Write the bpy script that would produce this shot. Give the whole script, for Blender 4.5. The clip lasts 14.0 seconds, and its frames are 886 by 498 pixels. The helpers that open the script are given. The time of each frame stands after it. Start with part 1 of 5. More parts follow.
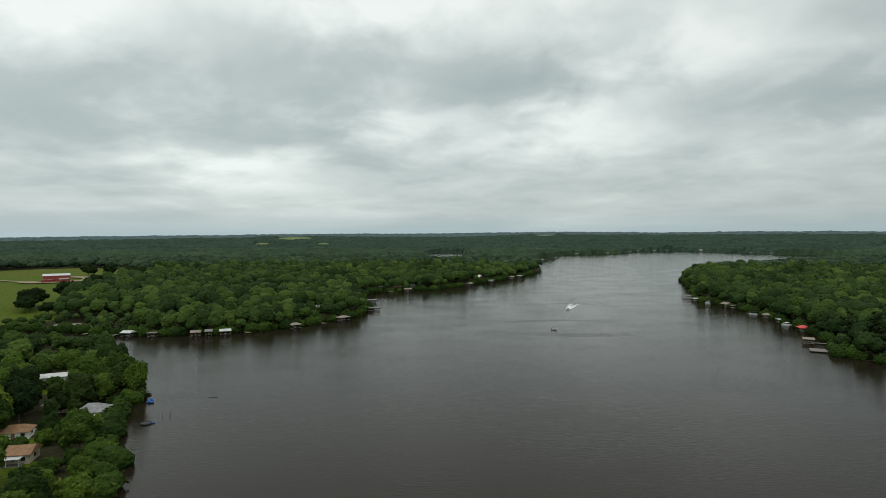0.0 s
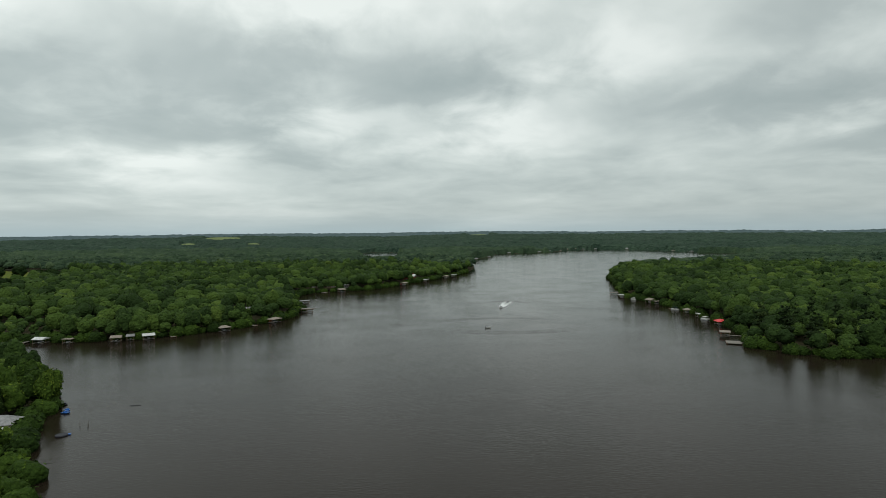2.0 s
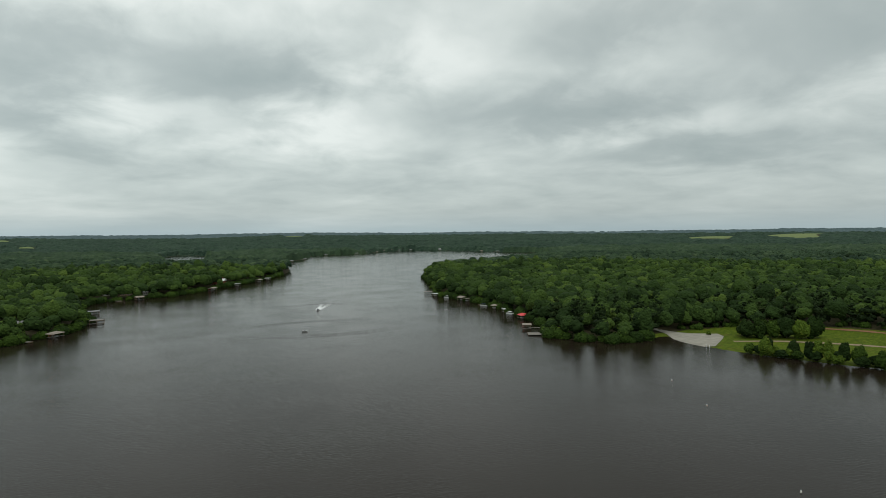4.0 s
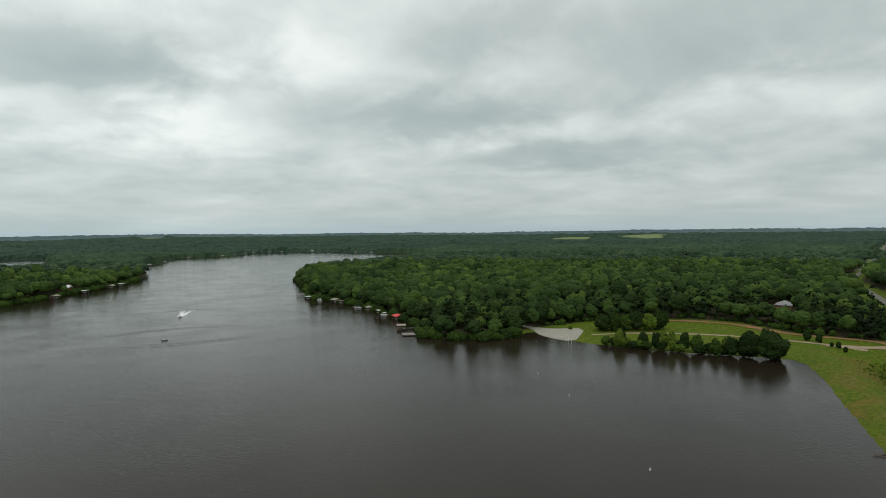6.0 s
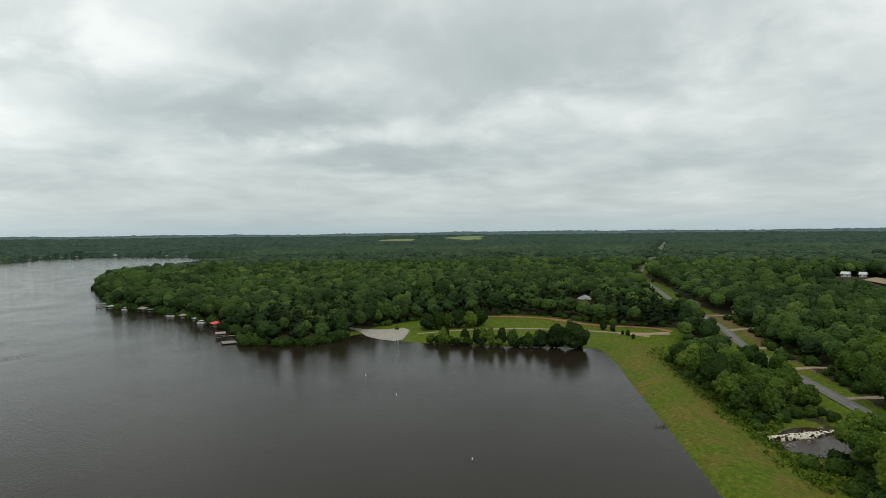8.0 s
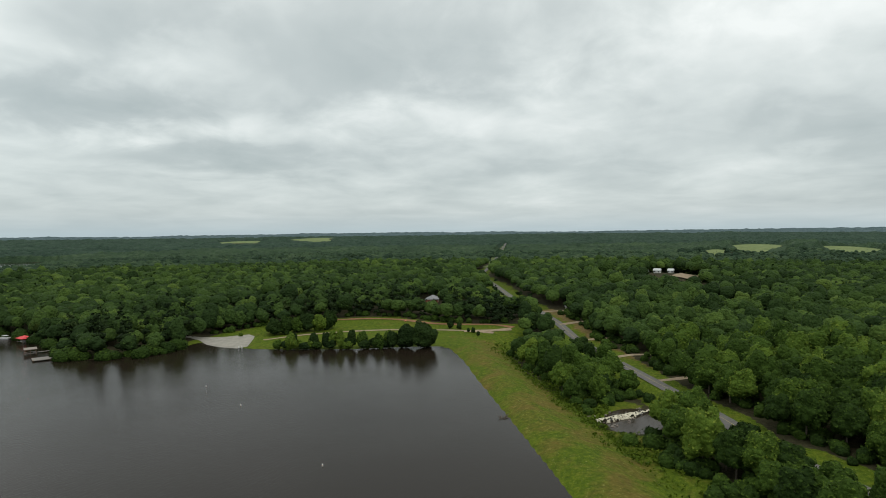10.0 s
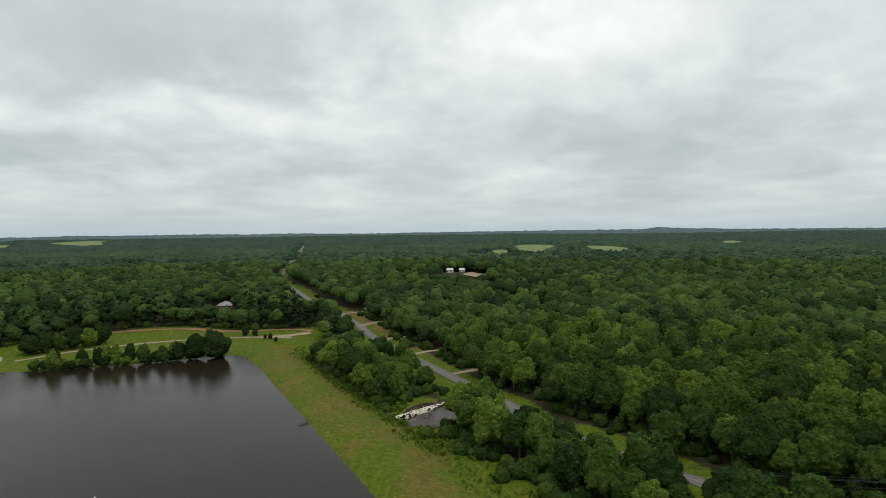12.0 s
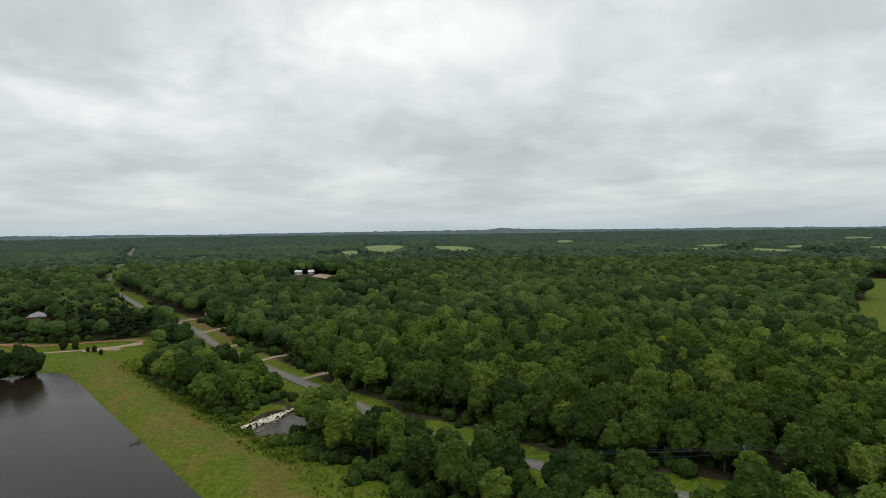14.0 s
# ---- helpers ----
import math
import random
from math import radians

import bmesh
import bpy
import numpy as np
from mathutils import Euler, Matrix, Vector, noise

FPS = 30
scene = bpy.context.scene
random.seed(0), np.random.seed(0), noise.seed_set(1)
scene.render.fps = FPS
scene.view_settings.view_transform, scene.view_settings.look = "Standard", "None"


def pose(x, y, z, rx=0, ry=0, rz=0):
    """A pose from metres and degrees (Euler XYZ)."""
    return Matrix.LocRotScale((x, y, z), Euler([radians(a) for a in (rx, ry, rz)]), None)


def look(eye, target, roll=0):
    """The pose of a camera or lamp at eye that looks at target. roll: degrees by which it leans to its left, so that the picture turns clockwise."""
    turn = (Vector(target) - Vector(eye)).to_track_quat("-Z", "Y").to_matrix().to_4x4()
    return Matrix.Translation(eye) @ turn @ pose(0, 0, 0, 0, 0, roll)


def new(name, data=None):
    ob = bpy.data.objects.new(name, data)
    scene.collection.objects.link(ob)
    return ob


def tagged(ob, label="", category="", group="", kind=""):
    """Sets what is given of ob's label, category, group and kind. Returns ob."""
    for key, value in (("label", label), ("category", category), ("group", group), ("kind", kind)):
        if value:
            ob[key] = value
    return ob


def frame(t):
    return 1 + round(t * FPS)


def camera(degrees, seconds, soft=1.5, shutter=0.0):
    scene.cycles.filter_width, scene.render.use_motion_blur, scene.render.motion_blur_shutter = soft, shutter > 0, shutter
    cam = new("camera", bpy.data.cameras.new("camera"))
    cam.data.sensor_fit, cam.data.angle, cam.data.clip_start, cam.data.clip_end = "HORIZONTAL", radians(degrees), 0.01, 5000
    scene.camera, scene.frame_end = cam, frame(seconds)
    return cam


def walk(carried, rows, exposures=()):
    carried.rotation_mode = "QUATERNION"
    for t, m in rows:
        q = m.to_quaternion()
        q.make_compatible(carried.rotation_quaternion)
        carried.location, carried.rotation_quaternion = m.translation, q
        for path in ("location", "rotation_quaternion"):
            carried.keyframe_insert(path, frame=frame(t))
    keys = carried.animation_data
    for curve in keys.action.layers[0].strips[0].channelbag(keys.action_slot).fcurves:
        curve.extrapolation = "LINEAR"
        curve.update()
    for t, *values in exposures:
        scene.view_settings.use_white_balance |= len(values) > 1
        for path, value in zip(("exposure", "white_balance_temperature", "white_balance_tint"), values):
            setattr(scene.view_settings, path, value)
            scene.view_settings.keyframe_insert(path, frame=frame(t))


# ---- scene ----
# camera: a drone that hangs over the lake by the dam and turns to its right
cam = camera(72.0, 14.0, 0.9)
EYE = Vector((0, 0, 65))
TURNS = [
    (0.0, 0.00, -1.61, -0.42), (0.5, -0.56, -1.64, -0.45), (1.0, -1.92, -1.67, -0.47), (1.5, -3.76, -1.69, -0.50),
    (2.0, -6.16, -1.71, -0.53), (2.5, -9.73, -1.72, -0.55), (3.0, -14.26, -1.73, -0.58), (3.5, -19.18, -1.74, -0.58),
    (3.7, -20.95, -1.74, -0.58), (5.8, -33.60, -1.74, -0.59), (6.0, -35.03, -1.74, -0.59), (6.5, -38.40, -1.73, -0.60),
    (7.0, -42.04, -1.73, -0.60), (7.5, -46.50, -1.72, -0.60), (8.0, -51.22, -1.72, -0.60), (8.5, -55.92, -1.71, -0.61),
    (8.7, -57.50, -1.71, -0.61), (10.8, -71.15, -1.71, -0.62), (11.0, -73.08, -1.71, -0.62), (11.5, -78.45, -1.72, -0.64),
    (12.0, -84.05, -1.73, -0.65), (12.5, -89.79, -1.75, -0.67), (13.0, -95.10, -1.76, -0.69), (13.5, -97.44, -1.79, -0.70),
    (14.0, -98.07, -1.82, -0.72)]


def heading(yaw, pitch):
    a, b = radians(yaw), radians(pitch)
    return Vector((-math.sin(a) * math.cos(b), math.cos(a) * math.cos(b), math.sin(b)))


walk(cam, [(t, look(EYE, EYE + heading(yaw, pitch), roll)) for t, yaw, pitch, roll in TURNS],
     [(0.0, -0.3, 6500, 7.5), (3.0, -0.37, 6500, 7), (6.0, -0.23, 6500, 8.2), (8.0, -0.13, 6500, 9.5), (11.0, -0.04, 6500, 11), (14.0, 0.0, 6500, 13)])

# ---------------------------------------------------------------- light: an overcast day


def node(tree, kind, **values):
    n = tree.nodes.new(kind)
    for key, value in values.items():
        if key in n.inputs:
            n.inputs[key].default_value = value
    return n


def math_node(tree, op, a, b=None, clamp=False):
    n = tree.nodes.new("ShaderNodeMath")
    n.operation, n.use_clamp = op, clamp
    for i, v in enumerate((a, b)):
        if v is None:
            continue
        if isinstance(v, (int, float)):
            n.inputs[i].default_value = v
        else:
            tree.links.new(v, n.inputs[i])
    return n.outputs[0]


def ramp_node(tree, fac, stops):
    n = tree.nodes.new("ShaderNodeValToRGB")
    e = n.color_ramp.elements
    while len(e) < len(stops):
        e.new(0.5)
    for el, (p, c) in zip(e, stops):
        el.position, el.color = p, (*c, 1)
    tree.links.new(fac, n.inputs[0])
    return n.outputs[0]


def mix_node(tree, fac, a, b, blend="MIX"):
    n = tree.nodes.new("ShaderNodeMix")
    n.data_type, n.blend_type = "RGBA", blend
    for sock, v in ((n.inputs[0], fac), (n.inputs[6], a), (n.inputs[7], b)):
        if isinstance(v, (int, float)):
            sock.default_value = v
        elif isinstance(v, tuple):
            sock.default_value = (*v, 1)
        else:
            tree.links.new(v, sock)
    return n.outputs[2]


# banks of cloud (dark below zero) and gaps: heading clockwise from +y, height, half width, half height in degrees, force
CLOUD_BANKS = [(-12, 15.5, 6, 3.4, -0.08), (5.5, 13.5, 7, 3, -0.09), (-31, 11, 9, 3, -0.06), (-3, 10, 6, 1.6, 0.10), (12, 9, 6, 2, 0.11), (-14, 8, 7, 1.5, -0.07),
               (-19, 5.8, 6, 1.5, 0.09), (32, 10.5, 10, 2.2, -0.10), (25, 15.5, 8, 3, 0.06), (-2, 20.5, 17, 2.5, 0.13), (58, 15.5, 8, 4, -0.11), (43, 8.8, 8, 1.2, 0.08),
               (43, 6, 9, 1.4, -0.08), (63, 9.8, 11, 1.6, 0.09), (84, 13.5, 9, 3.5, 0.08), (97, 7.5, 7, 1.5, -0.08), (98, 17, 9, 3, 0.08), (-31, 19, 9, 4, 0.12),
               (133, 17, 8, 4, -0.10), (36, 18, 8, 3, -0.07)]


def make_sky():
    w = bpy.data.worlds.new("overcast_sky")
    scene.world = w
    w.use_nodes = True
    t = w.node_tree
    t.nodes.clear()
    out = t.nodes.new("ShaderNodeOutputWorld")
    bg = node(t, "ShaderNodeBackground", Strength=1.0)
    t.links.new(bg.outputs[0], out.inputs[0])
    sky = t.nodes.new("ShaderNodeTexSky")
    sky.sky_type, sky.sun_disc = "NISHITA", False
    sky.sun_elevation, sky.sun_rotation = radians(55), radians(200)
    tc = t.nodes.new("ShaderNodeTexCoord")
    sep = t.nodes.new("ShaderNodeSeparateXYZ")
    t.links.new(tc.outputs["Generated"], sep.inputs[0])
    up = math_node(t, "MAXIMUM", sep.outputs[2], 0.0)
    # a deck of cloud seen from below, flatter towards the horizon
    turn = math_node(t, "ARCTAN2", sep.outputs[0], sep.outputs[1])
    rise = math_node(t, "ARCSINE", up)
    comb = t.nodes.new("ShaderNodeCombineXYZ")
    t.links.new(math_node(t, "MULTIPLY", turn, 1.9), comb.inputs[0])
    t.links.new(math_node(t, "LOGARITHM", math_node(t, "ADD", rise, 0.06), math.e), comb.inputs[1])
    comb.inputs[2].default_value = 3.7
    big = node(t, "ShaderNodeTexNoise", Scale=1.7, Detail=4.0, Roughness=0.5, Distortion=0.3)
    t.links.new(comb.outputs[0], big.inputs["Vector"])
    small = node(t, "ShaderNodeTexNoise", Scale=4.5, Detail=5.0, Roughness=0.55, Distortion=0.3)
    t.links.new(comb.outputs[0], small.inputs["Vector"])
    both = math_node(t, "ADD", math_node(t, "MULTIPLY", big.outputs[0], 0.36), math_node(t, "MULTIPLY", small.outputs[0], 0.2))
    both = math_node(t, "ADD", both, 0.23)
    # the main cloud banks and the gaps between them, with edges frayed by the noise
    fray = t.nodes.new("ShaderNodeSeparateColor")
    t.links.new(small.outputs[1], fray.inputs[0])
    az = math_node(t, "MULTIPLY", turn, 180 / math.pi)
    el = math_node(t, "MULTIPLY", rise, 180 / math.pi)
    az = math_node(t, "ADD", az, math_node(t, "MULTIPLY", math_node(t, "SUBTRACT", fray.outputs[0], 0.5), 16))
    el = math_node(t, "ADD", el, math_node(t, "MULTIPLY", math_node(t, "SUBTRACT", fray.outputs[1], 0.5), 5))
    for mid, high, wide, tall, force in CLOUD_BANKS:
        u = math_node(t, "MULTIPLY", math_node(t, "SUBTRACT", az, mid), 1 / wide)
        v = math_node(t, "MULTIPLY", math_node(t, "SUBTRACT", el, high), 1 / tall)
        e = math_node(t, "ADD", math_node(t, "MULTIPLY", u, u), math_node(t, "MULTIPLY", v, v))
        both = math_node(t, "ADD", both, math_node(t, "MULTIPLY", math_node(t, "POWER", 0.4, e), force))
    cloud = ramp_node(t, both, [(0.36, (0.40, 0.475, 0.475)), (0.46, (0.52, 0.59, 0.585)), (0.54, (0.74, 0.81, 0.79)), (0.63, (1.05, 1.10, 1.07))])
    # the deck is thinner overhead and pale towards the horizon
    lift = ramp_node(t, up, [(0.0, (0.46, 0.58, 0.63)), (0.03, (0.53, 0.61, 0.63)), (0.15, (0.70, 0.76, 0.75)), (0.33, (1.0, 1.05, 1.02)), (0.65, (1.04, 1.09, 1.06)), (1.0, (1.5, 1.55, 1.5))])
    share = ramp_node(t, up, [(0.0, (0.85, 0.85, 0.85)), (0.04, (0.42, 0.42, 0.42)), (0.11, (0.08, 0.08, 0.08)), (0.26, (0.15, 0.15, 0.15)), (0.36, (0.35, 0.35, 0.35)), (0.7, (0.85, 0.85, 0.85))])
    # an even veil covers the eastern sky
    veil = math_node(t, "MULTIPLY", math_node(t, "MAXIMUM", sep.outputs[0], 0.0), 0.3)
    col = mix_node(t, math_node(t, "MAXIMUM", share, veil), cloud, lift)
    blue = mix_node(t, 1.0, sky.outputs[0], (0.1, 0.1, 0.1), "MULTIPLY")
    # the sky grows brighter towards the north-west
    side = math_node(t, "ADD", math_node(t, "MULTIPLY", sep.outputs[0], -0.75), math_node(t, "MULTIPLY", sep.outputs[1], 0.66))
    gain = math_node(t, "ADD", math_node(t, "MULTIPLY", math_node(t, "MAXIMUM", side, 0.0), 0.16), 0.99)
    t.links.new(gain, bg.inputs[1])
    t.links.new(mix_node(t, 0.08, col, blue), bg.inputs[0])


make_sky()
sun = new("sun", bpy.data.lights.new("sun", "SUN"))
sun.data.energy, sun.data.angle, sun.data.color = 0.6, radians(50), (1.0, 0.97, 0.92)
sun.matrix_world = look((0, 0, 300), Vector((0, 0, 300)) + Vector((0.2, 0.54, -0.82)))


# ---------------------------------------------------------------- plan of the place
def smooth(a, b, v):
    u = np.clip((np.asarray(v, float) - a) / (b - a), 0, 1)
    return u * u * (3 - 2 * u)


def hash01(i, j, k=0):
    n = (i.astype(np.int64) * 374761393 + j.astype(np.int64) * 668265263 + k * 974634777) & 0x7FFFFFFF
    n = ((n ^ (n >> 13)) * 1274126177) & 0x7FFFFFFF
    return ((n ^ (n >> 16)) & 0xFFFFF) / float(0xFFFFF)


def vnoise(x, y, size, k=0):
    """Smooth value noise from 0 to 1, in cells of size metres."""
    x, y = np.asarray(x, float) / size, np.asarray(y, float) / size
    i, j = np.floor(x), np.floor(y)
    u, v = x - i, y - j
    u, v = u * u * (3 - 2 * u), v * v * (3 - 2 * v)
    a, b, c, d = hash01(i, j, k), hash01(i + 1, j, k), hash01(i, j + 1, k), hash01(i + 1, j + 1, k)
    return (a * (1 - u) + b * u) * (1 - v) + (c * (1 - u) + d * u) * v


def rounded(points, step=6.0):
    """A smooth line through points."""
    p = np.array(points, float)
    p = np.vstack([2 * p[0] - p[1], p, 2 * p[-1] - p[-2]])
    made = []
    for a, b, c, d in zip(p, p[1:], p[2:], p[3:]):
        n = max(2, int(np.linalg.norm(c - b) / step))
        s = (np.arange(n) / n)[:, None]
        made.append(0.5 * (2 * b + (c - a) * s + (2 * a - 5 * b + 4 * c - d) * s**2 + (3 * b - a - 3 * c + d) * s**3))
    return np.vstack(made + [p[-2][None]])


DAM_SHORE = [(-60, -98), (40, -36), (96, 1), (143, 31), (197, 65), (250, 99), (281, 118), (301, 133), (308, 146)]
PARK_SHORE = [(299, 163), (285, 185), (267, 226), (263, 245), (262, 265), (267, 283)]
POINT_SHORE = [(254, 280), (236, 277), (221, 284), (209, 298), (206, 318), (224, 350), (233, 392), (241, 447), (243, 507),
               (236, 560), (262, 630), (292, 728), (318, 800), (430, 980), (600, 1060), (760, 1200), (920, 1420), (930, 1500)]
FAR_SHORE = [(866, 1570), (850, 1660), (815, 1790), (750, 1880), (690, 1900), (569, 1820), (497, 1720), (413, 1680), (331, 1640),
             (275, 1470), (230, 1385), (206, 1320), (188, 1211), (168, 1040), (120, 895), (73, 808), (45, 765), (22, 728)]
HOUSE_SHORE = [(-10, 684), (-48, 668), (-80, 645), (-82, 600), (-72, 545), (-66, 500), (-70, 470), (-84, 445), (-104, 420),
               (-130, 401), (-165, 389), (-207, 393), (-245, 405), (-300, 415)]
COVE_SHORE = [(-305, 385), (-244, 365), (-208, 345), (-176, 318), (-150, 290), (-137, 264), (-126, 243), (-117, 216), (-110, 196),
              (-92, 160), (-85, 145), (-78, 100), (-72, 20), (-80, -60)]
LAKE = rounded(DAM_SHORE + PARK_SHORE + POINT_SHORE + FAR_SHORE + HOUSE_SHORE + COVE_SHORE + DAM_SHORE[:1], 13.0)[:-1]


def line_distance(x, y, line, closed=False):
    """Distance to a line of points, and how far along it the nearest place is."""
    x, y = np.asarray(x, float), np.asarray(y, float)
    best, along, run = np.full(x.shape, 1e9), np.zeros(x.shape), 0.0
    pts = np.vstack([line, line[:1]]) if closed else np.asarray(line, float)
    if x.size < 400:
        a, d = pts[:-1], np.diff(pts, axis=0)
        n = np.hypot(d[:, 0], d[:, 1])
        px, py = x.ravel()[:, None] - a[:, 0], y.ravel()[:, None] - a[:, 1]
        s = np.clip((px * d[:, 0] + py * d[:, 1]) / (n * n + 1e-9), 0, 1)
        e = np.hypot(px - s * d[:, 0], py - s * d[:, 1])
        k = e.argmin(1)
        i = np.arange(k.size)
        starts = np.concatenate([[0], np.cumsum(n)[:-1]])
        return e[i, k].reshape(x.shape), (starts[k] + s[i, k] * n[k]).reshape(x.shape)
    for a, b in zip(pts, pts[1:]):
        d = b - a
        n = np.hypot(*d)
        s = np.clip(((x - a[0]) * d[0] + (y - a[1]) * d[1]) / (n * n + 1e-9), 0, 1)
        e = np.hypot(x - a[0] - s * d[0], y - a[1] - s * d[1])
        nearer = e < best
        best, along = np.where(nearer, e, best), np.where(nearer, run + s * n, along)
        run += n
    return best, along


def inside(x, y, poly):
    x, y = np.asarray(x, float), np.asarray(y, float)
    odd = np.zeros(x.shape, bool)
    p = np.asarray(poly, float)
    if x.size < 400:
        q = np.roll(p, -1, 0)
        px, py = x.ravel()[:, None], y.ravel()[:, None]
        rise = np.where(q[:, 1] == p[:, 1], 1e-9, q[:, 1] - p[:, 1])
        cross = ((p[:, 1] > py) != (q[:, 1] > py)) & (px < (q[:, 0] - p[:, 0]) * (py - p[:, 1]) / rise + p[:, 0])
        return (cross.sum(1) % 2 == 1).reshape(x.shape)
    for (ax, ay), (bx, by) in zip(p, np.roll(p, -1, 0)):
        if ay != by:
            odd ^= ((ay > y) != (by > y)) & (x < (bx - ax) * (y - ay) / (by - ay) + ax)
    return odd


def shore(x, y):
    """Metres from the water's edge: below zero in the lake."""
    d, _ = line_distance(x, y, LAKE, True)
    s = np.where(inside(x, y, LAKE), -d, d)
    pond = (np.hypot((np.asarray(x) - 8) / 58, (np.asarray(y) - 1690) / 215) - 1) * 58
    return np.minimum(s, pond) + 2.4 * (vnoise(x, y, 17, 3) - 0.5) * smooth(2, 6, np.abs(np.asarray(x) - 130) / 40)


DAM_A, DAM_B = np.array((40.0, -36.0)), np.array((301.0, 133.0))
DAM_U = (DAM_B - DAM_A) / np.linalg.norm(DAM_B - DAM_A)
DAM_N = np.array((DAM_U[1], -DAM_U[0]))
DAM_L = np.linalg.norm(DAM_B - DAM_A)


def dam_place(x, y):
    """Along the dam, and out from the water over its crest and down its back."""
    dx, dy = np.asarray(x, float) - DAM_A[0], np.asarray(y, float) - DAM_A[1]
    return dx * DAM_U[0] + dy * DAM_U[1], dx * DAM_N[0] + dy * DAM_N[1]


POOL = (226.0, 29.0)

# far meadows: middle, half length and half width, and the heading of the length
MEADOWS = [(1570, -75, 190, 52, -3), (1420, -230, 120, 46, -9), (1285, 14, 50, 20, 0), (2080, 1570, 170, 90, 37), (1790, 1670, 130, 75, 43),
           (1155, -690, 34, 55, -31), (1040, -775, 30, 48, -37), (1120, -900, 34, 50, -39), (985, -985, 34, 44, -45), (1290, -820, 34, 60, -33), (1830, -644, 90, 30, -19),
           (2350, 1670, 160, 110, 35), (-770, 3180, 170, 90, 104), (-640, 2160, 90, 24, 107), (-425, 2165, 90, 22, 101), (607, 3620, 160, 60, 80), (1650, -1500, 60, 40, -42)]
FARM = (645.0, 55.0)


def ground_height(x, y):
    x, y = np.asarray(x, float), np.asarray(y, float)
    s, r = shore(x, y), np.hypot(x, y)
    land = 0.5 * smooth(0, 4, s) + 4.5 * smooth(4, 140, s) + 3.0 * (vnoise(x, y, 160, 5) - 0.4) * smooth(30, 160, s)
    az = np.degrees(np.arctan2(x, y))
    rise = np.clip((r - 1000) / 3800, 0, 1) ** 1.15 * (32 + 12 * (vnoise(x, y, 900, 9) - 0.5) + 6 * (vnoise(x, y, 330, 10) - 0.5)) * smooth(20, 500, s)
    ridge = 11 * np.exp(-(((az - 103.7) / 1.1) ** 2)) + 6 * np.exp(-(((az - 104) / 7) ** 2)) + 5 * np.exp(-(((az - 62) / 9) ** 2)) + 4 * np.exp(-(((az - 8) / 8) ** 2))
    rise = rise + ridge * smooth(3700, 4700, r)
    land = land + rise + 6.0 * np.exp(-(((x + 540) / 260) ** 2 + ((y - 830) / 260) ** 2))
    for cx, cy, l, w, turn in MEADOWS:
        c, q = math.cos(radians(turn)), math.sin(radians(turn))
        u, v = ((x - cx) * c + (y - cy) * q) / (l * 1.3), ((y - cy) * c - (x - cx) * q) / (w * 2.2)
        land = land + 16 * np.exp(-(u * u + v * v)) * smooth(10, 80, s)
    land = land + 14 * np.exp(-(((x - FARM[0]) / 75) ** 2 + ((y - FARM[1]) / 85) ** 2))
    a, d = dam_place(x, y)
    back = np.interp(d, [-20, 0, 4, 8, 12, 30, 58, 70, 84, 140], [0.2, 0.2, 1.6, 2.2, 2.2, -3.6, -3.6, 0.4, 0.4, 2.0])
    near_dam = smooth(DAM_L + 60, DAM_L + 5, a) * smooth(160, 90, d) * smooth(-30, -12, d) * (s > 0)
    h = np.where(s > 0, land * (1 - near_dam) + np.minimum(back, 0.2 + 0.5 * s) * near_dam, np.maximum(s * 0.22, -3.0))
    pool = np.hypot((x - POOL[0]) / 1.5, y - POOL[1])
    return np.where(pool < 14, h - 0.9 * smooth(14, 7, pool), h)


ROAD = rounded([(88, -155), (112, -108), (133, -78), (157, -50), (192, -19), (234, 5), (300, 45), (340, 69), (444, 128), (549, 188), (672, 251), (767, 294), (999, 363),
                (1213, 433), (1957, 670), (2700, 905)], 9.0)
DRIVES = [rounded([(312, 50), (322, 42), (326, 30), (340, 22)], 3), rounded([(352, 76), (362, 64), (364, 52), (378, 44)], 3),
          rounded([(386, 95), (398, 84), (404, 70)], 3), rounded([(432, 121), (444, 108), (452, 94)], 3), rounded([(270, 26), (282, 12), (288, -4)], 3)]
PARK = [(300, 140), (285, 180), (260, 230), (258, 290), (284, 291), (320, 283), (350, 257), (370, 236), (378, 205), (374, 169), (382, 122), (330, 96), (300, 120)]
BARN_FIELD = [(-288, 430), (-291, 465), (-330, 540), (-352, 640), (-360, 690), (-378, 790), (-347, 772), (-368, 850), (-470, 905), (-575, 985), (-640, 960), (-800, 800), (-700, 560), (-420, 410)]
SIDE_FIELD = [(385, -342), (400, -352), (430, -400), (488, -450), (600, -560), (560, -620), (440, -520), (330, -400), (226, -262), (256, -244), (322, -288), (352, -318)]


LAWNS = [(-104, 148, 8), (-112, 158, 7), (-115, 221, 6), (-119, 166, 8), (-131, 184, 8), (-160, 250, 8), (-183, 252, 6), (-196, 272, 8), (-118, 204, 5), (231, 40, 9), (241, 34, 8)]


def open_road(r):
    """Where the far road's swath is widened so that the camera sees it."""
    return ((r > 690) & (r < 930)) | ((r > 1000) & (r < 1300)) | ((r > 1370) & (r < 2260))


